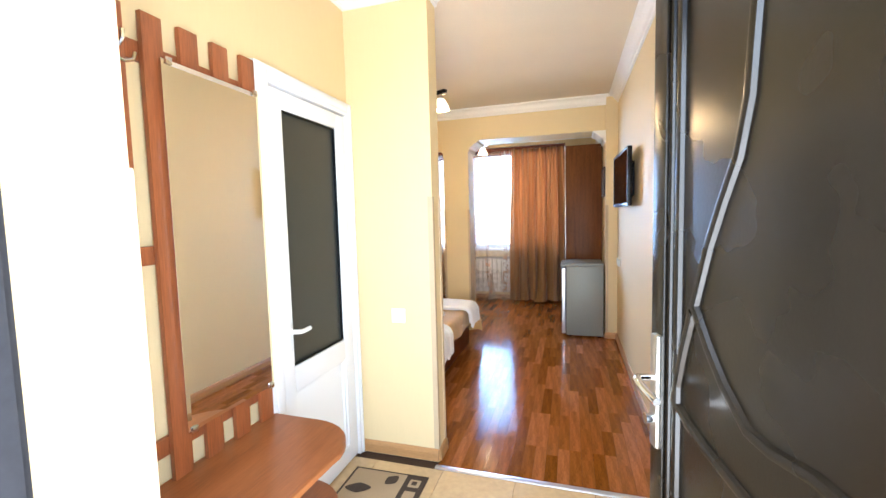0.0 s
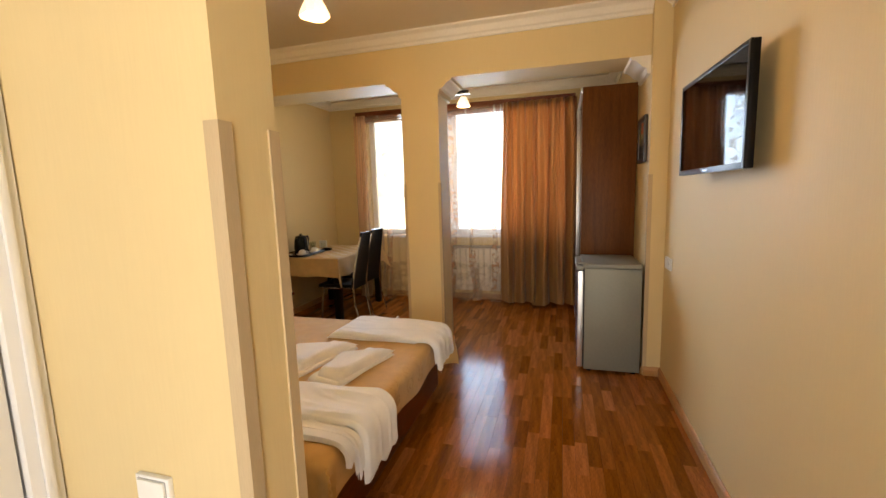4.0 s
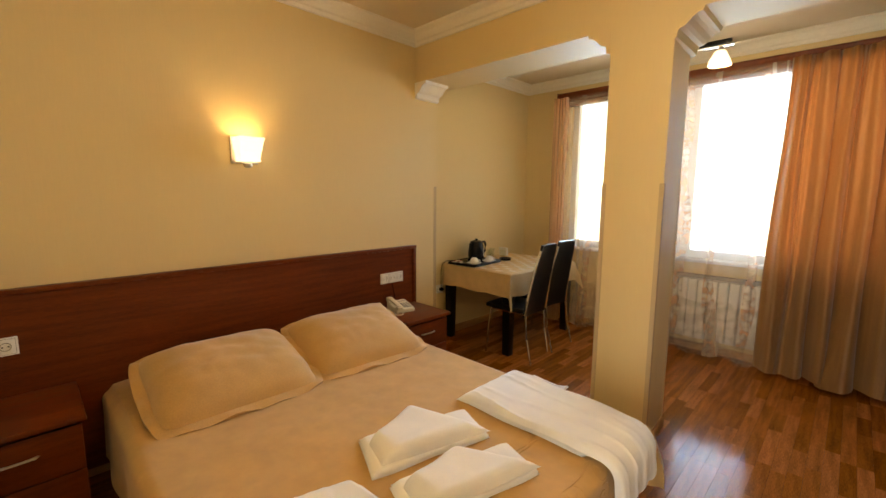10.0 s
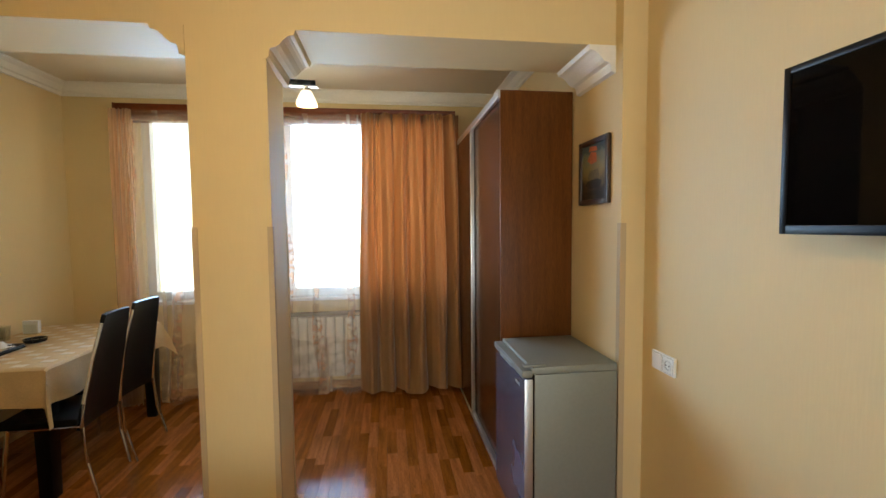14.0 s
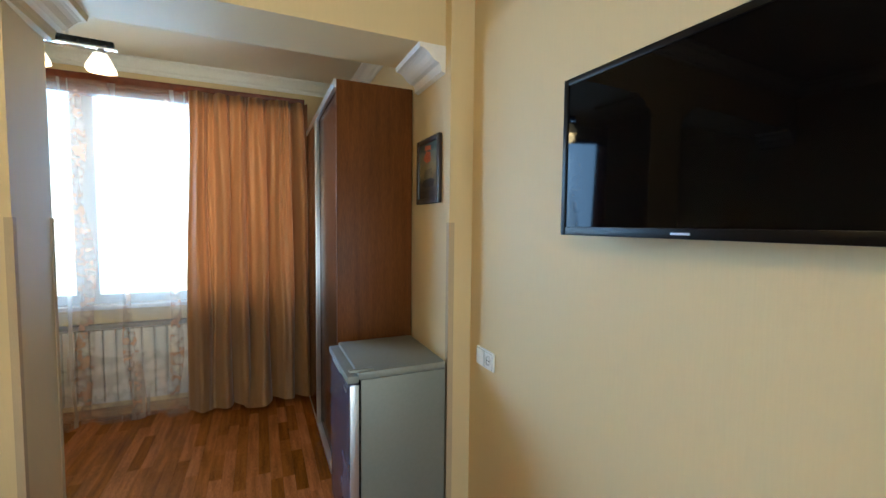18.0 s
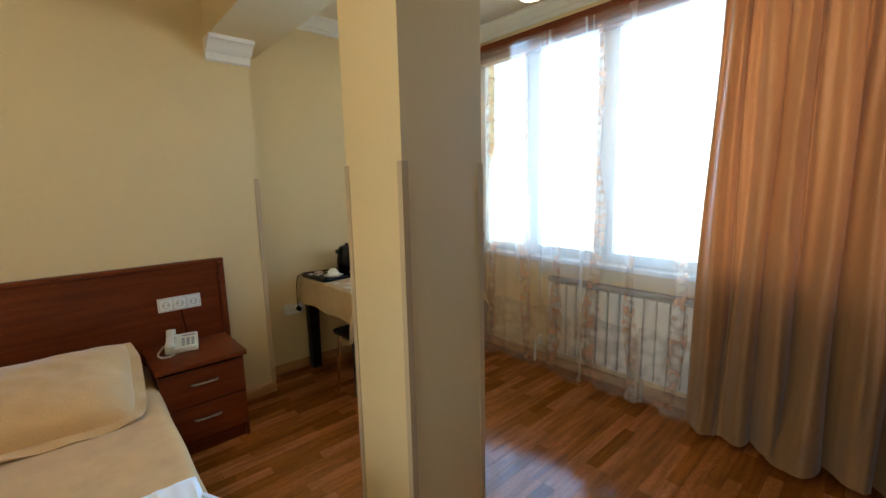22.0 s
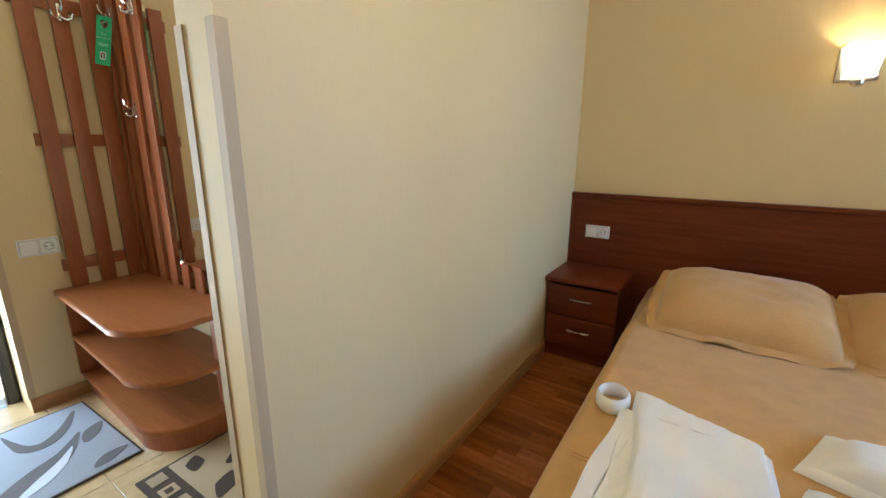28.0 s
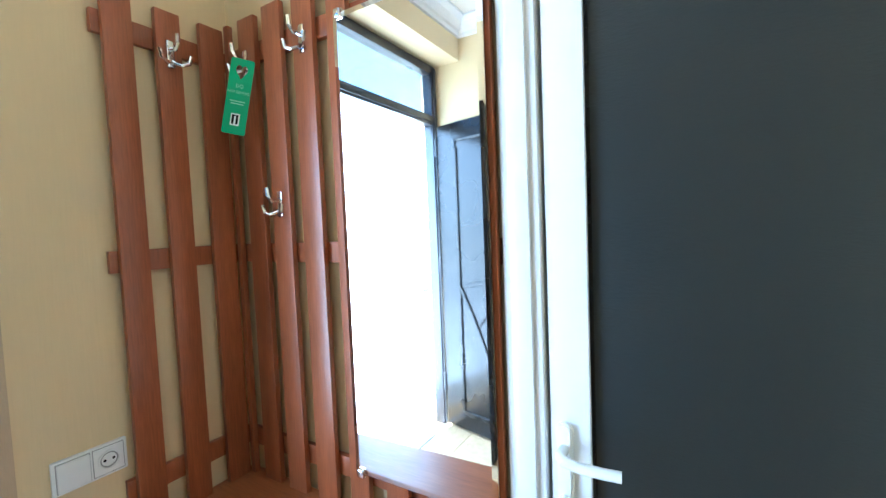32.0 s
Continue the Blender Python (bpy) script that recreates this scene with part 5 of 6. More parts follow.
def tea_things():
    z = 0.756
    t = thing("serving_tray", "black oval-edged serving tray on the table", "tray", (-3.14, 5.76, z))
    o = Matrix.Translation((-3.13, 5.78, 0)) @ Matrix.Rotation(radians(4), 4, "Z")
    part("base", turned(boxes((-0.165, 0.165, -0.23, 0.23, z, z + 0.006), bevel=0.002), o), BLACK, t)
    rim = [(0.165 * sx, 0.23 * sy, z + 0.016) for sx, sy in ((-1, -0.9), (-0.9, -1), (0.9, -1), (1, -0.9), (1, 0.9), (0.9, 1), (-0.9, 1), (-1, 0.9))]
    part("rim", turned(tube(rim, 0.009, 8, closed=True), o), BLACK, t)
    zt = z + 0.0065
    k = thing("electric_kettle", "black electric kettle on the tray", "kettle", (-3.22, 5.90, zt))
    c = (-3.215, 5.90, zt)
    part("base", lathe([(0.082, 0), (0.086, 0.006), (0.086, 0.018), (0.070, 0.024)], c), BLACK, k)
    part("body", lathe([(0.074, 0.024), (0.082, 0.034), (0.084, 0.07), (0.078, 0.13), (0.068, 0.175), (0.064, 0.185)], c), BLACK, k)
    part("lid", lathe([(0.064, 0.185), (0.058, 0.196), (0.035, 0.205), (0.014, 0.208), (0.014, 0.222), (0.006, 0.224)], c), BLACK, k)
    part("handle", tube([(c[0] + 0.01, c[1] + 0.062, zt + 0.182), (c[0] + 0.014, c[1] + 0.115, zt + 0.185), (c[0] + 0.016, c[1] + 0.130, zt + 0.15), (c[0] + 0.014, c[1] + 0.125, zt + 0.09), (c[0] + 0.01, c[1] + 0.080, zt + 0.045)], 0.012, 10), BLACK, k)
    part("spout", boxes((c[0] - 0.02, c[0] + 0.02, c[1] - 0.095, c[1] - 0.055, zt + 0.145, zt + 0.180), bevel=0.010), BLACK, k)
    part("water_gauge", boxes((c[0] + 0.076, c[0] + 0.084, c[1] + 0.010, c[1] + 0.024, zt + 0.05, zt + 0.13), bevel=0.003), GREYP, k)
    for x, y in ((-3.06, 5.69), (-3.04, 5.90)):
        s = thing("cup_and_saucer", "white porcelain cup turned down on its saucer", "cup", (x, y, zt), "cups on the tray")
        part("saucer", lathe([(0.035, 0), (0.045, 0.004), (0.072, 0.014), (0.074, 0.016), (0.045, 0.008)], (x, y, zt)), CHINA, s)
        cup = part("cup", lathe([(0.046, 0.013), (0.045, 0.024), (0.036, 0.048), (0.026, 0.058), (0.024, 0.062), (0.018, 0.060)], (x, y, zt)), CHINA, s)
        part("cup_handle", tube([(x + 0.040, y + 0.010, zt + 0.022), (x + 0.062, y + 0.016, zt + 0.026), (x + 0.060, y + 0.015, zt + 0.042), (x + 0.034, y + 0.008, zt + 0.046)], 0.004, 8), CHINA, cup)
        part("spoon", tube([(x + 0.03, y - 0.055, zt + 0.019), (x + 0.055, y - 0.01, zt + 0.021), (x + 0.06, y + 0.035, zt + 0.022)], 0.003, 6), CHROME, s)
    red, dark = mat("red_foil", (0.35, 0.04, 0.03), 0.35), mat("brown_foil", (0.08, 0.05, 0.03), 0.35)
    for i, (x, y, r, m) in enumerate(((-3.24, 5.60, 20, red), (-3.20, 5.585, -30, dark), (-3.17, 5.62, 10, dark), (-3.25, 5.66, 60, red), (-3.20, 5.645, 80, dark))):
        o = Matrix.Translation((x, y, zt)) @ Matrix.Rotation(radians(r), 4, "Z") @ Matrix.Rotation(radians(8), 4, "X")
        s = thing("tea_sachet", "small foil tea or coffee sachet on the tray", "sachet", (x, y, zt), "sachets on the tray")
        part("packet", turned(boxes((-0.034, 0.034, -0.022, 0.022, 0.001 + 0.005 * (i % 2), 0.010 + 0.006 * (i % 2)), bevel=0.004), o), m, s)
        part("label_bar", turned(boxes((-0.020, 0.020, -0.006, 0.006, 0.0105 + 0.006 * (i % 2), 0.0115 + 0.006 * (i % 2))), o), WHITE, s)
    for x, y in ((-3.20, 6.10), (-3.25, 6.20)):
        g = thing("drinking_glass", "clear drinking glass on the table", "glass", (x, y, z), "glasses on the table")
        part("tumbler", lathe([(0.028, 0), (0.034, 0.10), (0.032, 0.10), (0.026, 0.006)], (x, y, z), 20), CLEAR, g)
    a = thing("ashtray", "dark glass ashtray on the table", "ashtray", (-3.02, 6.14, z))
    part("bowl", lathe([(0.045, 0), (0.058, 0.004), (0.062, 0.026), (0.052, 0.026), (0.044, 0.010)], (-3.02, 6.14, z), 20), BLACK, a)
    n = thing("napkin_holder", "small white napkin holder on the table", "napkin holder", (-3.22, 6.38, z))
    part("stand", boxes((-3.26, -3.18, 6.36, 6.366, z, z + 0.07), (-3.26, -3.18, 6.394, 6.40, z, z + 0.07), (-3.26, -3.18, 6.366, 6.394, z, z + 0.006), bevel=0.001), CLEAR, n)
    part("napkins", boxes((-3.27, -3.17, 6.368, 6.392, z + 0.007, z + 0.095)), WHITE, n)
    w = thing("kettle_cord", "black kettle cord from table to wall socket", "cable", (-3.3, 5.5, 0.5))
    part("cord", tube([(-3.29, 5.86, zt + 0.006), (-3.31, 5.70, zt + 0.010), (-3.332, 5.58, zt + 0.012), (-3.340, 5.528, zt - 0.015), (-3.342, 5.515, 0.68), (-3.340, 5.512, 0.57), (-3.340, 5.517, 0.51), (-3.345, 5.52, 0.494)], 0.0035, 6), BLACK, w)
    part("plug", tube([(-3.357, 5.52, 0.492), (-3.325, 5.52, 0.492)], 0.018, 12), BLACK, w)
    socket("wall_socket", "white wall socket under the table edge", facing(XA, 5.485, 0.492, "+x"), 2)


# ---- right side of the room ----
def wardrobe():
    w = thing("sliding_wardrobe", "tall cherry sliding-door wardrobe with aluminium profiles", "wardrobe", (0.15, 6.2, 0))
    x0, x1, y0, y1, h = -0.055, 0.372, 5.42, 6.96, 2.255
    part("side_panel", boxes((x0, x1, y0, y0 + 0.018, 0, h), bevel=0.001), CHERRY_V, w)
    part("side_panel", boxes((x0, x1, y1 - 0.018, y1, 0, h)), CHERRY_V, w)
    part("top_panel", boxes((x0 + 0.01, x1, y0 + 0.018, y1 - 0.018, h - 0.018, h)), CHERRY_V, w)
    part("back_panel", boxes((x1 - 0.006, x1, y0 + 0.018, y1 - 0.018, 0.06, h - 0.018)), CHERRY_V, w)
    part("plinth", boxes((x0 + 0.02, x0 + 0.036, y0 + 0.018, y1 - 0.018, 0, 0.06)), CHERRY_V, w)
    part("bottom_panel", boxes((x0 + 0.036, x1 - 0.006, y0 + 0.018, y1 - 0.018, 0.06, 0.078)), CHERRY_V, w)
    part("top_track", boxes((x0 - 0.012, x0 + 0.01, y0 + 0.002, y1 - 0.002, h - 0.042, h + 0.002), bevel=0.002), ALU, w, "aluminium top track")
    part("bottom_track", boxes((x0 - 0.012, x0 + 0.018, y0 + 0.002, y1 - 0.002, 0.0, 0.030), bevel=0.003), ALU, w, "aluminium bottom track")
    mid = 6.205
    for name, a, b, xd in (("door", y0 + 0.02, mid + 0.05, x0 + 0.014), ("door", mid, y1 - 0.02, x0 - 0.010)):
        d = part(name, boxes((xd, xd + 0.010, a + 0.02, b - 0.02, 0.035, h - 0.045)), CHERRY_SHADED, w, "glossy sliding door, darkened in colour for shade")
        for e in (a, b - 0.022):
            part("profile", boxes((xd - 0.008, xd + 0.014, e, e + 0.022, 0.032, h - 0.043), bevel=0.003), ALU, d, "aluminium handle profile")


def fridge():
    f = thing("mini_fridge", "small silver-grey refrigerator beside the wardrobe", "fridge", (0.13, 5.13, 0))
    x0, x1, y0, y1 = -0.045, 0.355, 4.885, 5.385
    part("cabinet", boxes((x0, x1, y0, y1, 0.02, 0.815), bevel=0.006), FRIDGE, f)
    part("worktop", boxes((x0 - 0.012, x1, y0 - 0.002, y1 + 0.002, 0.816, 0.85), bevel=0.007), FRIDGE, f)
    d = part("door", boxes((x0 - 0.052, x0 - 0.006, y0 + 0.001, y1 - 0.001, 0.035, 0.80), bevel=0.009), FRIDGE_SKY_TINT, f, "silver door with a painted blue sky tint")
    part("edge_strip", boxes((x0 - 0.048, x0 - 0.010, y0 - 0.004, y0 + 0.002, 0.04, 0.795), bevel=0.001), ALU, d)
    part("handle_trim", boxes((x0 - 0.060, x0 - 0.008, y0, y1, 0.802, 0.836), bevel=0.008), FRIDGE, d)
    part("grip", boxes((x0 - 0.064, x0 - 0.050, y0 + 0.16, y0 + 0.36, 0.80, 0.824), bevel=0.004), GREYP, d)
    part("badge", boxes((x0 - 0.0535, x0 - 0.0515, y0 + 0.06, y0 + 0.12, 0.745, 0.758)), ALU, d)
    part("hinge_cover", boxes((x0 - 0.05, x0 + 0.055, y0 - 0.001, y0 + 0.030, 0.8505, 0.862), bevel=0.005), FRIDGE, f)
    part("gasket", boxes((x0 - 0.006, x0, y0 + 0.006, y1 - 0.006, 0.04, 0.81)), BLACK, f)
    for x in (x0 + 0.04, x1 - 0.04):
        for y in (y0 + 0.04, y1 - 0.04):
            part("foot", lathe([(0.018, 0), (0.020, 0.02)], (x, y, 0), 12), BLACK, f)


def painting():
    y0, y1, z0, z1, x = 5.005, 5.312, 1.598, 1.936, XS
    p = thing("framed_painting", "small oil painting of a sailing ship in a dark frame", "painting", (x, 5.16, 1.6))
    dark = mat("dark_picture_frame", (0.03, 0.013, 0.007), 0.35, vary=0.2, bump=0.03)
    for a in ((y0, y0 + 0.028, z0, z1), (y1 - 0.028, y1, z0, z1), (y0 + 0.028, y1 - 0.028, z0, z0 + 0.028), (y0 + 0.028, y1 - 0.028, z1 - 0.028, z1)):
        part("frame", boxes((x - 0.022, x, *a), bevel=0.006), dark, p)
    # canvas: sky, sails, sea in broad strokes
    m = bpy.data.materials.new("oil_canvas")
    m.use_nodes = True
    nt = m.node_tree
    b = nt.nodes["Principled BSDF"]
    b.inputs["Roughness"].default_value = 0.45
    co, sp, no = nt.nodes.new("ShaderNodeTexCoord"), nt.nodes.new("ShaderNodeSeparateXYZ"), nt.nodes.new("ShaderNodeTexNoise")
    no.inputs["Scale"].default_value, no.inputs["Detail"].default_value = 22, 6
    nt.links.new(co.outputs["Object"], no.inputs["Vector"])
    nt.links.new(co.outputs["Object"], sp.inputs["Vector"])
    mr = nt.nodes.new("ShaderNodeMapRange")
    mr.inputs["From Min"].default_value, mr.inputs["From Max"].default_value = z0, z1
    nt.links.new(sp.outputs["Z"], mr.inputs["Value"])
    ma = nt.nodes.new("ShaderNodeMath")
    ma.operation, ma.inputs[1].default_value = "MULTIPLY_ADD", 0.35
    nt.links.new(no.outputs["Fac"], ma.inputs[0])
    nt.links.new(mr.outputs["Result"], ma.inputs[2])
    r = ramp_node(nt, ((0.25, (0.010, 0.010, 0.006)), (0.48, (0.045, 0.036, 0.016)), (0.60, (0.22, 0.16, 0.06)), (0.72, (0.28, 0.23, 0.10)), (0.95, (0.14, 0.18, 0.15)), (1.15, (0.05, 0.085, 0.09))))
    nt.links.new(ma.outputs[0], r.inputs["Fac"])
    nt.links.new(r.outputs["Color"], b.inputs["Base Color"])
    part("canvas", boxes((x - 0.012, x - 0.006, y0 + 0.02, y1 - 0.02, z0 + 0.02, z1 - 0.02)), m, p)
    sail, hull = mat("orange_oil_paint", (0.46, 0.115, 0.04), 0.5, vary=0.3, fine=40), mat("dark_oil_paint", (0.015, 0.015, 0.012), 0.5, vary=0.3, fine=40)

    def daub(pts, material, lift):
        bm = bmesh.new()
        vs = [bm.verts.new((x - 0.0125 - lift, a, c)) for a, c in pts]
        bm.faces.new(vs)
        ext = bmesh.ops.extrude_face_region(bm, geom=bm.faces[:])
        for v in ext["geom"]:
            if isinstance(v, bmesh.types.BMVert):
                v.co.x += 0.0006
        bmesh.ops.recalc_face_normals(bm, faces=bm.faces[:])
        part("brushwork", bm, material, p)
    daub([(5.125, 1.815), (5.13, 1.862), (5.19, 1.872), (5.225, 1.83), (5.18, 1.808)], sail, 0.0)
    daub([(5.12, 1.872), (5.13, 1.895), (5.20, 1.900), (5.21, 1.876)], sail, 0.0)
    daub([(5.10, 1.74), (5.11, 1.778), (5.20, 1.775), (5.22, 1.735), (5.16, 1.72)], mat("pale_oil_paint", (0.15, 0.12, 0.06), 0.5, vary=0.3), 0.0)
    daub([(5.07, 1.715), (5.12, 1.730), (5.22, 1.722), (5.25, 1.700), (5.19, 1.680), (5.10, 1.684)], hull, 0.0004)
    daub([(5.06, 1.655), (5.16, 1.672), (5.26, 1.660), (5.17, 1.645)], hull, 0.0)


def television():
    t = thing("flat_television", "black flat-screen television on a wall bracket", "television", (0.42, 3.755, 1.46))
    m = Matrix.Translation((0.408, 3.755, 1.688)) @ Matrix.Rotation(radians(2.2), 4, "Z") @ Matrix.Rotation(radians(0), 4, "Y")
    w, h = 0.375, 0.224
    part("housing", turned(boxes((-0.004, 0.024, -w, w, -h, h), (0.02, 0.055, -0.22, 0.22, -0.14, 0.14), bevel=0.006), m), BLACKWOOD, t)
    part("bezel", turned(boxes((-0.010, -0.002, -w, -w + 0.018, -h, h), (-0.010, -0.002, w - 0.018, w, -h, h), (-0.010, -0.002, -w + 0.018, w - 0.018, -h, -h + 0.024), (-0.010, -0.002, -w + 0.018, w - 0.018, h - 0.018, h), bevel=0.002), m), BLACKWOOD, t)
    part("screen", turned(boxes((-0.0065, -0.0045, -w + 0.018, w - 0.018, -h + 0.024, h - 0.018)), m), SCREEN, t)
    part("maker_mark", turned(boxes((-0.0112, -0.0102, -0.022, 0.022, -h + 0.009, -h + 0.014)), m), ALU, t)
    part("bracket_arm", boxes((0.45, 0.49, 3.70, 3.81, 1.60, 1.78), bevel=0.004), BLACK, t)
    part("bracket_plate", boxes((0.488, XR, 3.66, 3.85, 1.55, 1.83), bevel=0.003), BLACK, t)
    part("cable", tube([(0.455, 3.70, 1.56), (0.47, 3.69, 1.50), (0.492, 3.69, 1.56)], 0.005, 8), BLACK, t)


dining_table()
ch = chair()
ch.matrix_basis = pose(-2.578, 5.71, 0, 0, 0, 3)
copy_thing(ch, pose(-2.618, 6.135, 0, 0, 0, -5))
tea_things()
wardrobe()
fridge()
painting()
television()
socket("switch_and_socket", "white double switch and socket plate by the pier", facing(XR, 4.755, 0.885, "-x"), 2)


# ---- hall ----
def coat_rack():
    r = thing("coat_rack_bench", "reddish wooden corner coat rack with a three-shelf shoe bench", "coat rack", (-1.05, 0.9, 0))
    # slats on the entrance wall
    for a, b, top in ((-0.951, -0.884, 2.005), (-1.073, -1.007, 2.012), (-1.202, -1.130, 2.016)):
        part("slat", boxes((a, b, YE + 0.019, YE + 0.037, 0.592, top), bevel=0.002), RACKWOOD, r)
    for z in (0.680, 1.290, 1.900):
        part("rail", boxes((-1.222, -0.866, YE + 0.001, YE + 0.018, z, z + 0.058), bevel=0.002), RACKWOOD, r)
        part("rail", boxes((-1.239, -1.222, YE + 0.02, 1.383, z, z + 0.058), bevel=0.002), RACKWOOD, r)
    # slats on the side wall
    for a, b, top in ((0.479, 0.500, 2.03), (0.550, 0.626, 2.028), (0.665, 0.742, 2.036), (0.792, 0.869, 2.042), (0.923, 0.990, 2.046), (1.050, 1.120, 2.05), (1.180, 1.250, 2.052), (1.314, 1.383, 2.056)):
        part("slat", boxes((-1.221, -1.203, a, b, 0.592, top), bevel=0.002), RACKWOOD, r)

    def outline(front, end, r0=0.0):
        pts = [(-1.238, YE + 0.002), (front - 0.02, YE + 0.002), (front + 0.01, end - 0.24)]
        cx, cy = front - 0.20, end - 0.22
        for k in range(9):
            a = radians(5 + 85 * k / 8)
            pts.append((cx + 0.215 * math.cos(a), cy + 0.215 * math.sin(a)))
        return pts + [(-1.238, end)]
    for name, f, e, z0, z1 in (("bench_top", -0.795, 1.405, 0.567, 0.592), ("shelf", -0.825, 1.385, 0.322, 0.344), ("shelf", -0.835, 1.40, 0.098, 0.120)):
        s = part(name, plate(outline(f, e), z0, z1, 0.003), RACKTOP, r)
        pts = outline(f + 0.002, e + 0.001)[1:-1]
        n = len(pts)
        bm = bmesh.new()
        rows = [[bm.verts.new((x, y, z)) for z in (z0 + 0.001, z1 - 0.003)] for x, y in pts]
        for i in range(n - 1):
            bm.faces.new((rows[i][0], rows[i + 1][0], rows[i + 1][1], rows[i][1]))
        part("edge_band", solid(bm, 0.0015), RACKTOP, s)
    part("plinth", plate(outline(-0.855, 1.38), 0.0, 0.097), RACKWOOD, r)
    part("side_panel", boxes((-1.238, -0.845, YE + 0.002, YE + 0.018, 0.120, 0.566)), RACKWOOD, r)
    part("end_post", boxes((-1.238, -1.125, 1.386, 1.402, 0.0, 0.566), (-1.141, -1.125, 1.30, 1.386, 0.121, 0.566), bevel=0.001), RACKWOOD, r)
    # hooks
    for x, y, z, way in ((-1.040, YE + 0.037, 1.885, 0), (-1.203, 0.586, 1.885, 1), (-1.203, 0.832, 1.895, 1), (-1.203, 0.705, 1.455, 1)):
        o = pose(x, y, z, 0, 0, 180 if way == 0 else 90)
        h = part("coat_hook", turned(boxes((-0.010, 0.010, -0.006, 0, -0.030, 0.045), bevel=0.005), o), CHROME, r, "chrome double coat hook")
        part("prong", turned(tube([(0, -0.004, 0.02), (0, -0.030, 0.015), (0, -0.044, 0.030), (0, -0.046, 0.052)], 0.006, 8), o), CHROME, h)
        for s in (-1, 1):
            part("prong", turned(tube([(0, -0.004, -0.012), (s * 0.018, -0.024, -0.024), (s * 0.036, -0.030, -0.016), (s * 0.042, -0.032, 0.006)], 0.0055, 8), o), CHROME, h)


def hall_mirror():
    m = thing("wall_mirror", "tall frameless rectangular mirror clipped to the rack slats", "mirror", (-1.19, 1.17, 1.33))
    bm = bmesh.new()
    rings = [[bm.verts.new((x, y, z)) for y, z in ((0.964 + e, 0.733 + e), (1.376 - e, 0.733 + e), (1.376 - e, 1.921 - e), (0.964 + e, 1.921 - e))] for x, e in ((-1.189, 0.0), (-1.186, 0.0), (-1.184, 0.014))]
    for a, b in zip(rings, rings[1:]):
        for j in range(4):
            bm.faces.new((a[j], a[(j + 1) % 4], b[(j + 1) % 4], b[j]))
    bm.faces.new(rings[0][::-1])
    bm.faces.new(rings[-1])
    bmesh.ops.recalc_face_normals(bm, faces=bm.faces[:])
    part("mirror_glass", bm, MIRROR, m, "bevelled mirror glass", flat=True)
    for y in (0.985, 1.355):
        for z in (0.737, 1.917):
            part("clip", boxes((-1.203, -1.176, y - 0.012, y + 0.012, z - 0.012, z + 0.012), bevel=0.005), CHROME, m)


def door_hanger():
    h = thing("door_hanger", "green do-not-disturb door hanger on a coat hook", "door hanger", (-1.16, 0.60, 1.78))
    o = pose(-1.150, 0.622, 1.80, 0, 0, 0) @ Matrix.Rotation(radians(137), 4, "Z") @ Matrix.Rotation(radians(90), 4, "X") @ Matrix.Rotation(radians(-11), 4, "Z") @ Matrix.Diagonal((0.78, 0.90, 1, 1))
    bm = bmesh.new()
    out = [(-0.036, -0.15), (0.036, -0.15), (0.040, -0.146), (0.040, 0.088), (0.036, 0.092), (-0.036, 0.092), (-0.040, 0.088), (-0.040, -0.146)]
    hole = [(0.0205 * math.sin(a) ** 3, 0.052 + 0.0016 * (13 * math.cos(a) - 5 * math.cos(2 * a) - 2 * math.cos(3 * a) - math.cos(4 * a))) for a in [2 * math.pi * (k + 0.5) / 16 for k in range(16)]]
    vs = [bm.verts.new((x, y, 0)) for x, y in out]
    hs = [bm.verts.new((x, y, 0)) for x, y in hole]
    edges = [bm.edges.new((vs[i], vs[(i + 1) % 8])) for i in range(8)] + [bm.edges.new((hs[i], hs[(i + 1) % 16])) for i in range(16)]
    bmesh.ops.triangle_fill(bm, use_beauty=True, edges=edges)
    part("card", turned(solid(bm, 0.0012), o), GREEN, h)
    pale = mat("pale_green_print", (0.35, 0.62, 0.42), 0.5)
    writing("DO", 0.017, o @ Matrix.Translation((0, 0.004, 0.0016)), pale, h)
    writing("NOT DISTURB", 0.0115, o @ Matrix.Translation((0, -0.016, 0.0016)), pale, h)
    part("print_bar", turned(boxes((-0.026, 0.026, -0.046, -0.043, 0.0012, 0.002), (-0.022, 0.022, -0.054, -0.051, 0.0012, 0.002)), o), pale, h)
    part("emblem", turned(boxes((-0.015, 0.015, -0.122, -0.084, 0.0012, 0.002)), o), WHITE, h)
    part("emblem_mark", turned(boxes((-0.011, -0.003, -0.118, -0.092, 0.002, 0.0026), (0.003, 0.011, -0.118, -0.092, 0.002, 0.0026), (-0.011, 0.011, -0.092, -0.088, 0.002, 0.0026)), o), BLACK, h)


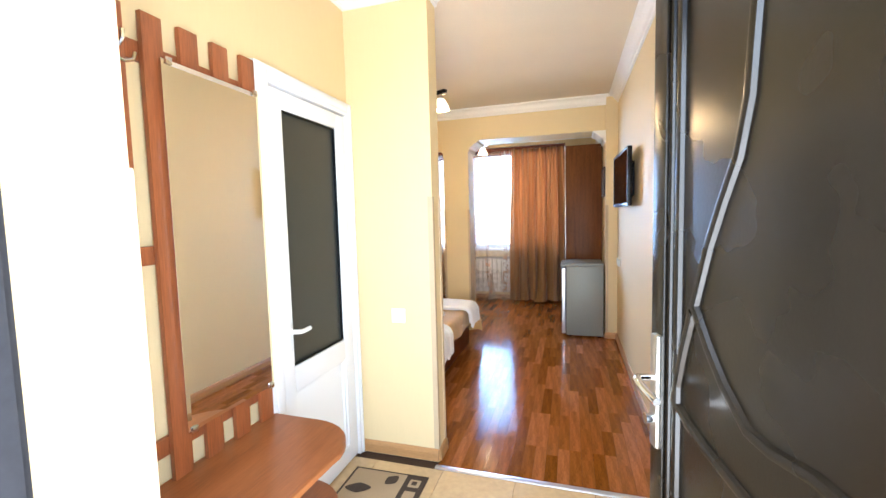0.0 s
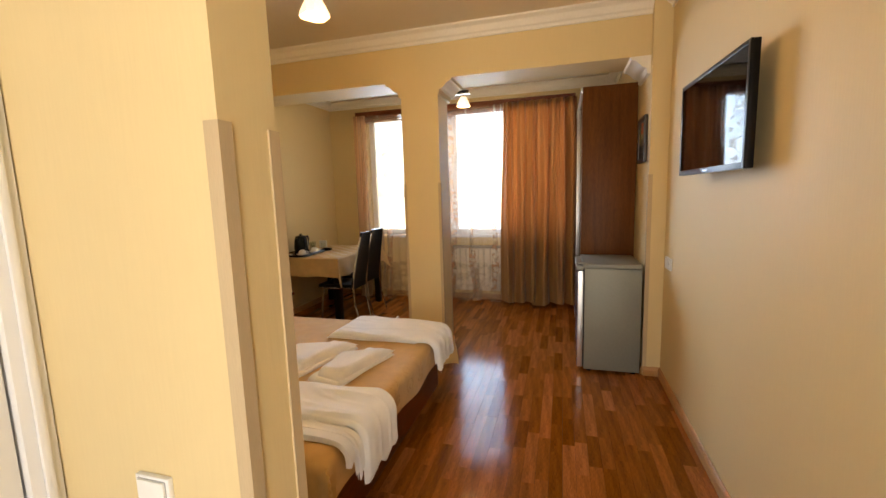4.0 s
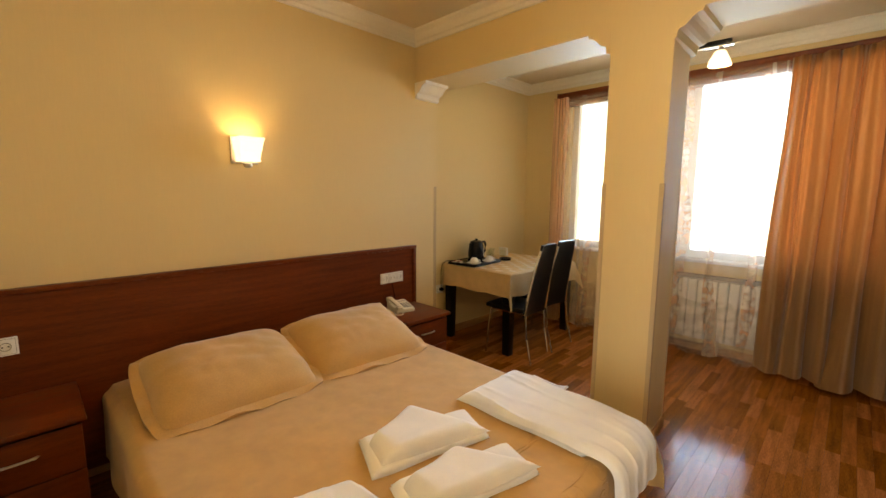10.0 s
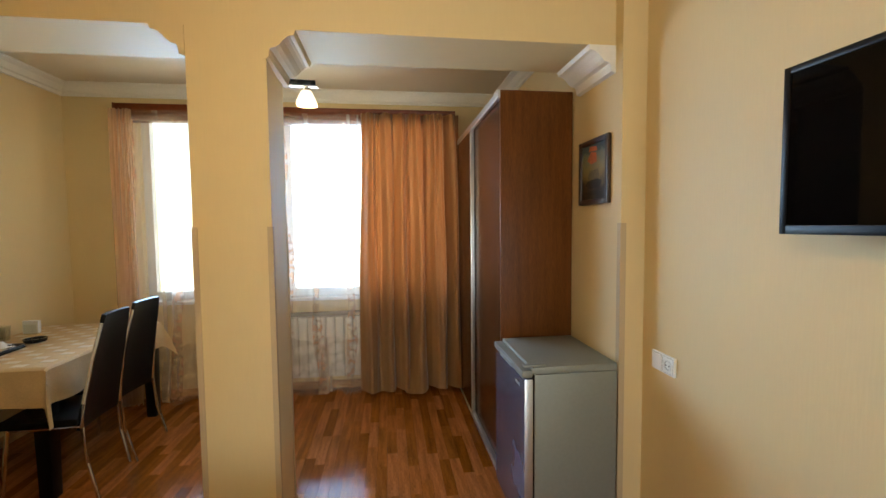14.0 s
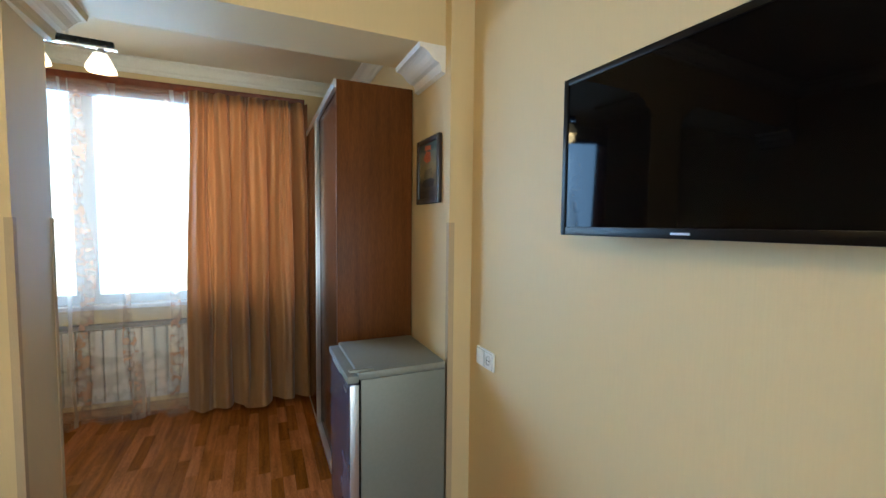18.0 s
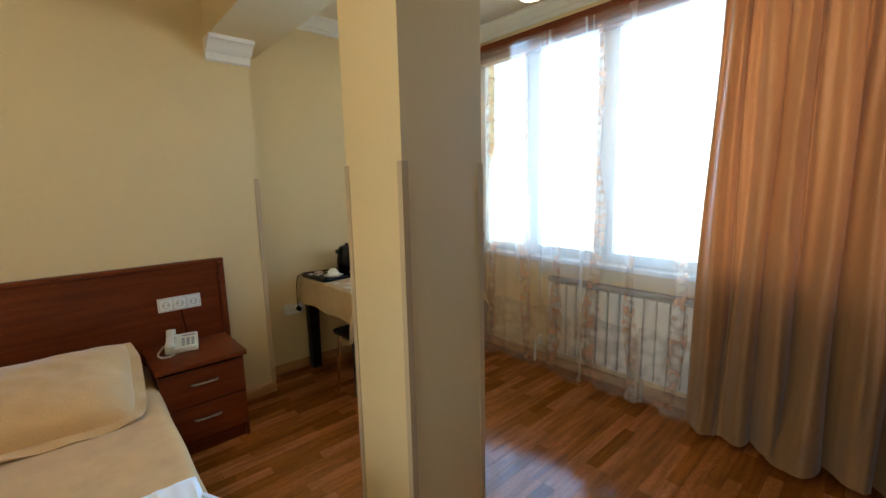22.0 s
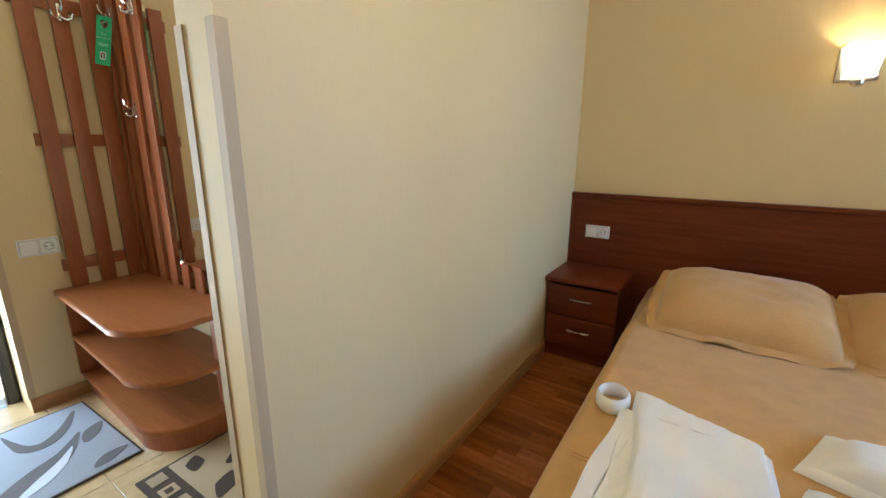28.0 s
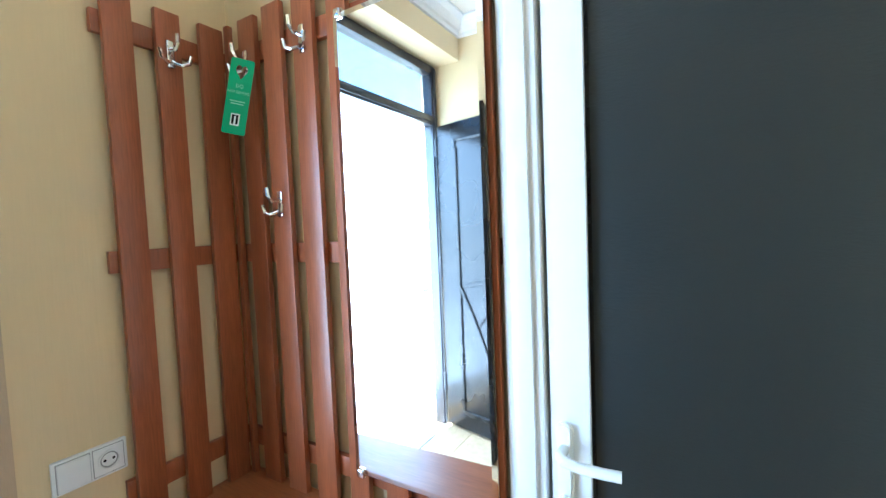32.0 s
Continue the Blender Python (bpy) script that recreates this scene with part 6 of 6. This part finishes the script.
def mats():
    m = thing("door_mat", "small brown leaf-patterned mat before the bathroom door", "mat", (-0.95, 1.75, 0))
    o = Matrix.Translation((-0.945, 1.745, 0)) @ Matrix.Rotation(radians(1), 4, "Z")
    part("border", turned(boxes((-0.215, 0.215, -0.36, 0.245, 0.0005, 0.008), bevel=0.003), o), RUG_D, m)
    part("field", turned(boxes((-0.20, 0.10, -0.345, 0.23, 0.0085, 0.0105), bevel=0.001), o), RUG_L, m)

    def leaf(cx, cy, lx, ly, a):
        pts = []
        for k in range(20):
            t = 2 * math.pi * k / 20
            u, v = lx * math.cos(t), ly * math.sin(t) * (1 - 0.45 * abs(math.cos(t)))
            pts.append((cx + u * math.cos(a) - v * math.sin(a), cy + u * math.sin(a) + v * math.cos(a)))
        part("leaf_motif", turned(plate(pts, 0.0107, 0.0125), o), RUG_D, m)
    for c in ((-0.12, 0.07, 0.07, 0.04, 0.2), (0.03, 0.17, 0.045, 0.035, 1.0), (0.02, -0.06, 0.07, 0.04, 0.7), (-0.11, -0.17, 0.07, 0.04, 0.1), (0.03, -0.27, 0.05, 0.035, 1.1)):
        leaf(*c)
    for k in range(6):
        y = 0.17 - 0.095 * k
        part("square_motif", turned(boxes((0.128, 0.188, y - 0.03, y + 0.03, 0.0085, 0.0105)), o), RUG_L, m)
        if k % 2 == 0:
            part("square_motif", turned(boxes((0.144, 0.172, y - 0.014, y + 0.014, 0.0107, 0.0122)), o), RUG_D, m)
    g = thing("entrance_rug", "pale grey rug with taupe brushed leaf strokes inside the entrance", "rug", (-0.40, 0.95, 0))
    o = Matrix.Translation((-0.375, 0.885, 0)) @ Matrix.Rotation(radians(1.5), 4, "Z")
    part("rug_body", turned(boxes((-0.435, 0.435, -0.325, 0.325, 0.0005, 0.011), bevel=0.004), o), RUG_G, g)
    part("binding", turned(boxes((-0.442, -0.4355, -0.332, 0.332, 0.0005, 0.010), (0.4355, 0.442, -0.332, 0.332, 0.0005, 0.010), (-0.4355, 0.4355, -0.332, -0.3255, 0.0005, 0.010), (-0.4355, 0.4355, 0.3255, 0.332, 0.0005, 0.010)), o), RUG_D, g)

    def stroke(name, pts, width, material, z):
        """A brush-like leaf: a smooth line through pts, widest past its middle, drawn as a thin pile of its own."""
        p = [Vector(q) for q in pts]
        line = []
        for i in range(len(p) - 1):
            p0, p1, p2, p3 = p[max(0, i - 1)], p[i], p[i + 1], p[min(len(p) - 1, i + 2)]
            for k in range(6):
                t = k / 6
                line.append(0.5 * (2 * p1 + (p2 - p0) * t + (2 * p0 - 5 * p1 + 4 * p2 - p3) * t * t + (3 * p1 - p0 - 3 * p2 + p3) * t ** 3))
        line.append(p[-1])
        n = len(line) - 1
        left, right = [], []
        for i, q in enumerate(line):
            d = (line[min(n, i + 1)] - line[max(0, i - 1)]).normalized()
            w = 0.5 * width * math.sin(math.pi * (0.04 + 0.93 * i / n) ** 1.3) + 0.002
            left.append((q.x - d.y * w, q.y + d.x * w))
            right.append((q.x + d.y * w, q.y - d.x * w))
        part(name, plate(left + right[::-1], z, z + 0.0015), material, g)
    taupe, pale = RUG_B, mat("pale_blue_grey_pile", (0.56, 0.58, 0.63), 0.95, vary=0.12, fine=300, bump=0.4)
    for dx, dy in ((0.0, 0.0), (0.40, -0.03)):
        stroke("leaf_motif", [(-0.50 + dx, 0.60 + dy), (-0.515 + dx, 0.70 + dy), (-0.54 + dx, 0.787 + dy), (-0.60 + dx, 0.815 + dy), (-0.68 + dx, 0.745 + dy), (-0.75 + dx, 0.615 + dy)], 0.05, taupe, 0.0112)
        stroke("leaf_motif", [(-0.71 + dx, 0.835 + dy), (-0.63 + dx, 0.955 + dy), (-0.54 + dx, 1.025 + dy), (-0.44 + dx, 1.085 + dy), (-0.34 + dx, 1.12 + dy)], 0.11, taupe, 0.0112)
        stroke("pale_motif", [(-0.66 + dx, 0.93 + dy), (-0.60 + dx, 1.02 + dy), (-0.52 + dx, 1.09 + dy), (-0.44 + dx, 1.14 + dy)], 0.05, pale, 0.0113)
        stroke("leaf_motif", [(-0.80 + dx, 0.822 + dy), (-0.755 + dx, 0.865 + dy), (-0.705 + dx, 0.945 + dy)], 0.06, taupe, 0.0112)
        stroke("leaf_motif", [(-0.80 + dx, 1.115 + dy), (-0.74 + dx, 1.128 + dy), (-0.67 + dx, 1.165 + dy)], 0.055, taupe, 0.0114)


coat_rack()
hall_mirror()
door_hanger()
mats()
socket("light_switch", "white light switch on the partition", facing(-0.955, YP, 0.85, "-y"), 1)
socket("switch_and_socket", "white double switch and socket plate by the entrance", facing(-0.797, YE, 0.818, "+y"), 2)
tin = thing("shoe_polish_tin", "small grey shoe-care box on the middle shelf", "tin", (-1.0, 0.62, 0.344))
part("tin_body", boxes((-1.05, -0.96, 0.60, 0.66, 0.3445, 0.375), bevel=0.006), GREYP, tin)
part("tin_lid", boxes((-1.052, -0.958, 0.598, 0.662, 0.375, 0.385), bevel=0.004), WHITE, tin)


# ---- floor pieces ----
def floor_pieces():
    floor = bpy.data.objects["floor"]
    rnd = random.Random(7)
    w = 0.0655
    kinds = {}
    for L in (0.28, 0.36, 0.44, 0.52):
        bm = bmesh.new()
        g = 0.0004
        box(bm, g, w - g, g, L - g, -0.012, 0.0)
        for f in [f for f in bm.faces if f.normal.z < -0.5]:
            bm.faces.remove(f)
        me = bpy.data.meshes.new("strip")
        bm.to_mesh(me)
        bm.free()
        me.materials.append(LAM_O)
        kinds[L] = me
    verts, faces = [], []
    x = XR + 0.02 - w
    while x > -3.45:
        y = 2.105 - 0.0 if x > XP - 0.03 else 2.20
        first = True
        while y < 7.02:
            L = rnd.choice((0.28, 0.36, 0.44, 0.52))
            if first:
                y -= rnd.random() * 0.0
                first = False
                L = rnd.choice((0.28, 0.36, 0.44))
            if x > -1.20 and y < 5.45:
                ob = new("strip", kinds[L])
                ob.parent = floor
                ob.location = (x, y, 0)
            else:
                n, g = len(verts), 0.0004
                a, b, c, d = x + g, x + w - g, y + g, y + L - g
                verts += [(a, c, -0.012), (b, c, -0.012), (b, d, -0.012), (a, d, -0.012), (a, c, 0), (b, c, 0), (b, d, 0), (a, d, 0)]
                faces += [(n + 4, n + 5, n + 6, n + 7), (n, n + 1, n + 5, n + 4), (n + 1, n + 2, n + 6, n + 5), (n + 2, n + 3, n + 7, n + 6), (n + 3, n, n + 4, n + 7)]
            y += L
        x -= w
    me = bpy.data.meshes.new("strip_rest")
    me.from_pydata(verts, [], faces)
    me.materials.append(LAM_I)
    ob = new("strip_rest", me)
    ob.parent = floor
    ob["kind"] = "stuff"
    # hall tiles
    s = 0.40
    bm = bmesh.new()
    box(bm, 0.001, s - 0.001, 0.001, s - 0.001, -0.012, 0.0, 0.0012, 1)
    me = bpy.data.meshes.new("tile")
    bm.to_mesh(me)
    bm.free()
    me.materials.append(TILE)
    for i in range(5):
        for j in range(5):
            ob = new("tile", me)
            ob.parent = floor
            ob.location = (-1.48 + i * s, 0.085 + j * s, 0)


floor_pieces()
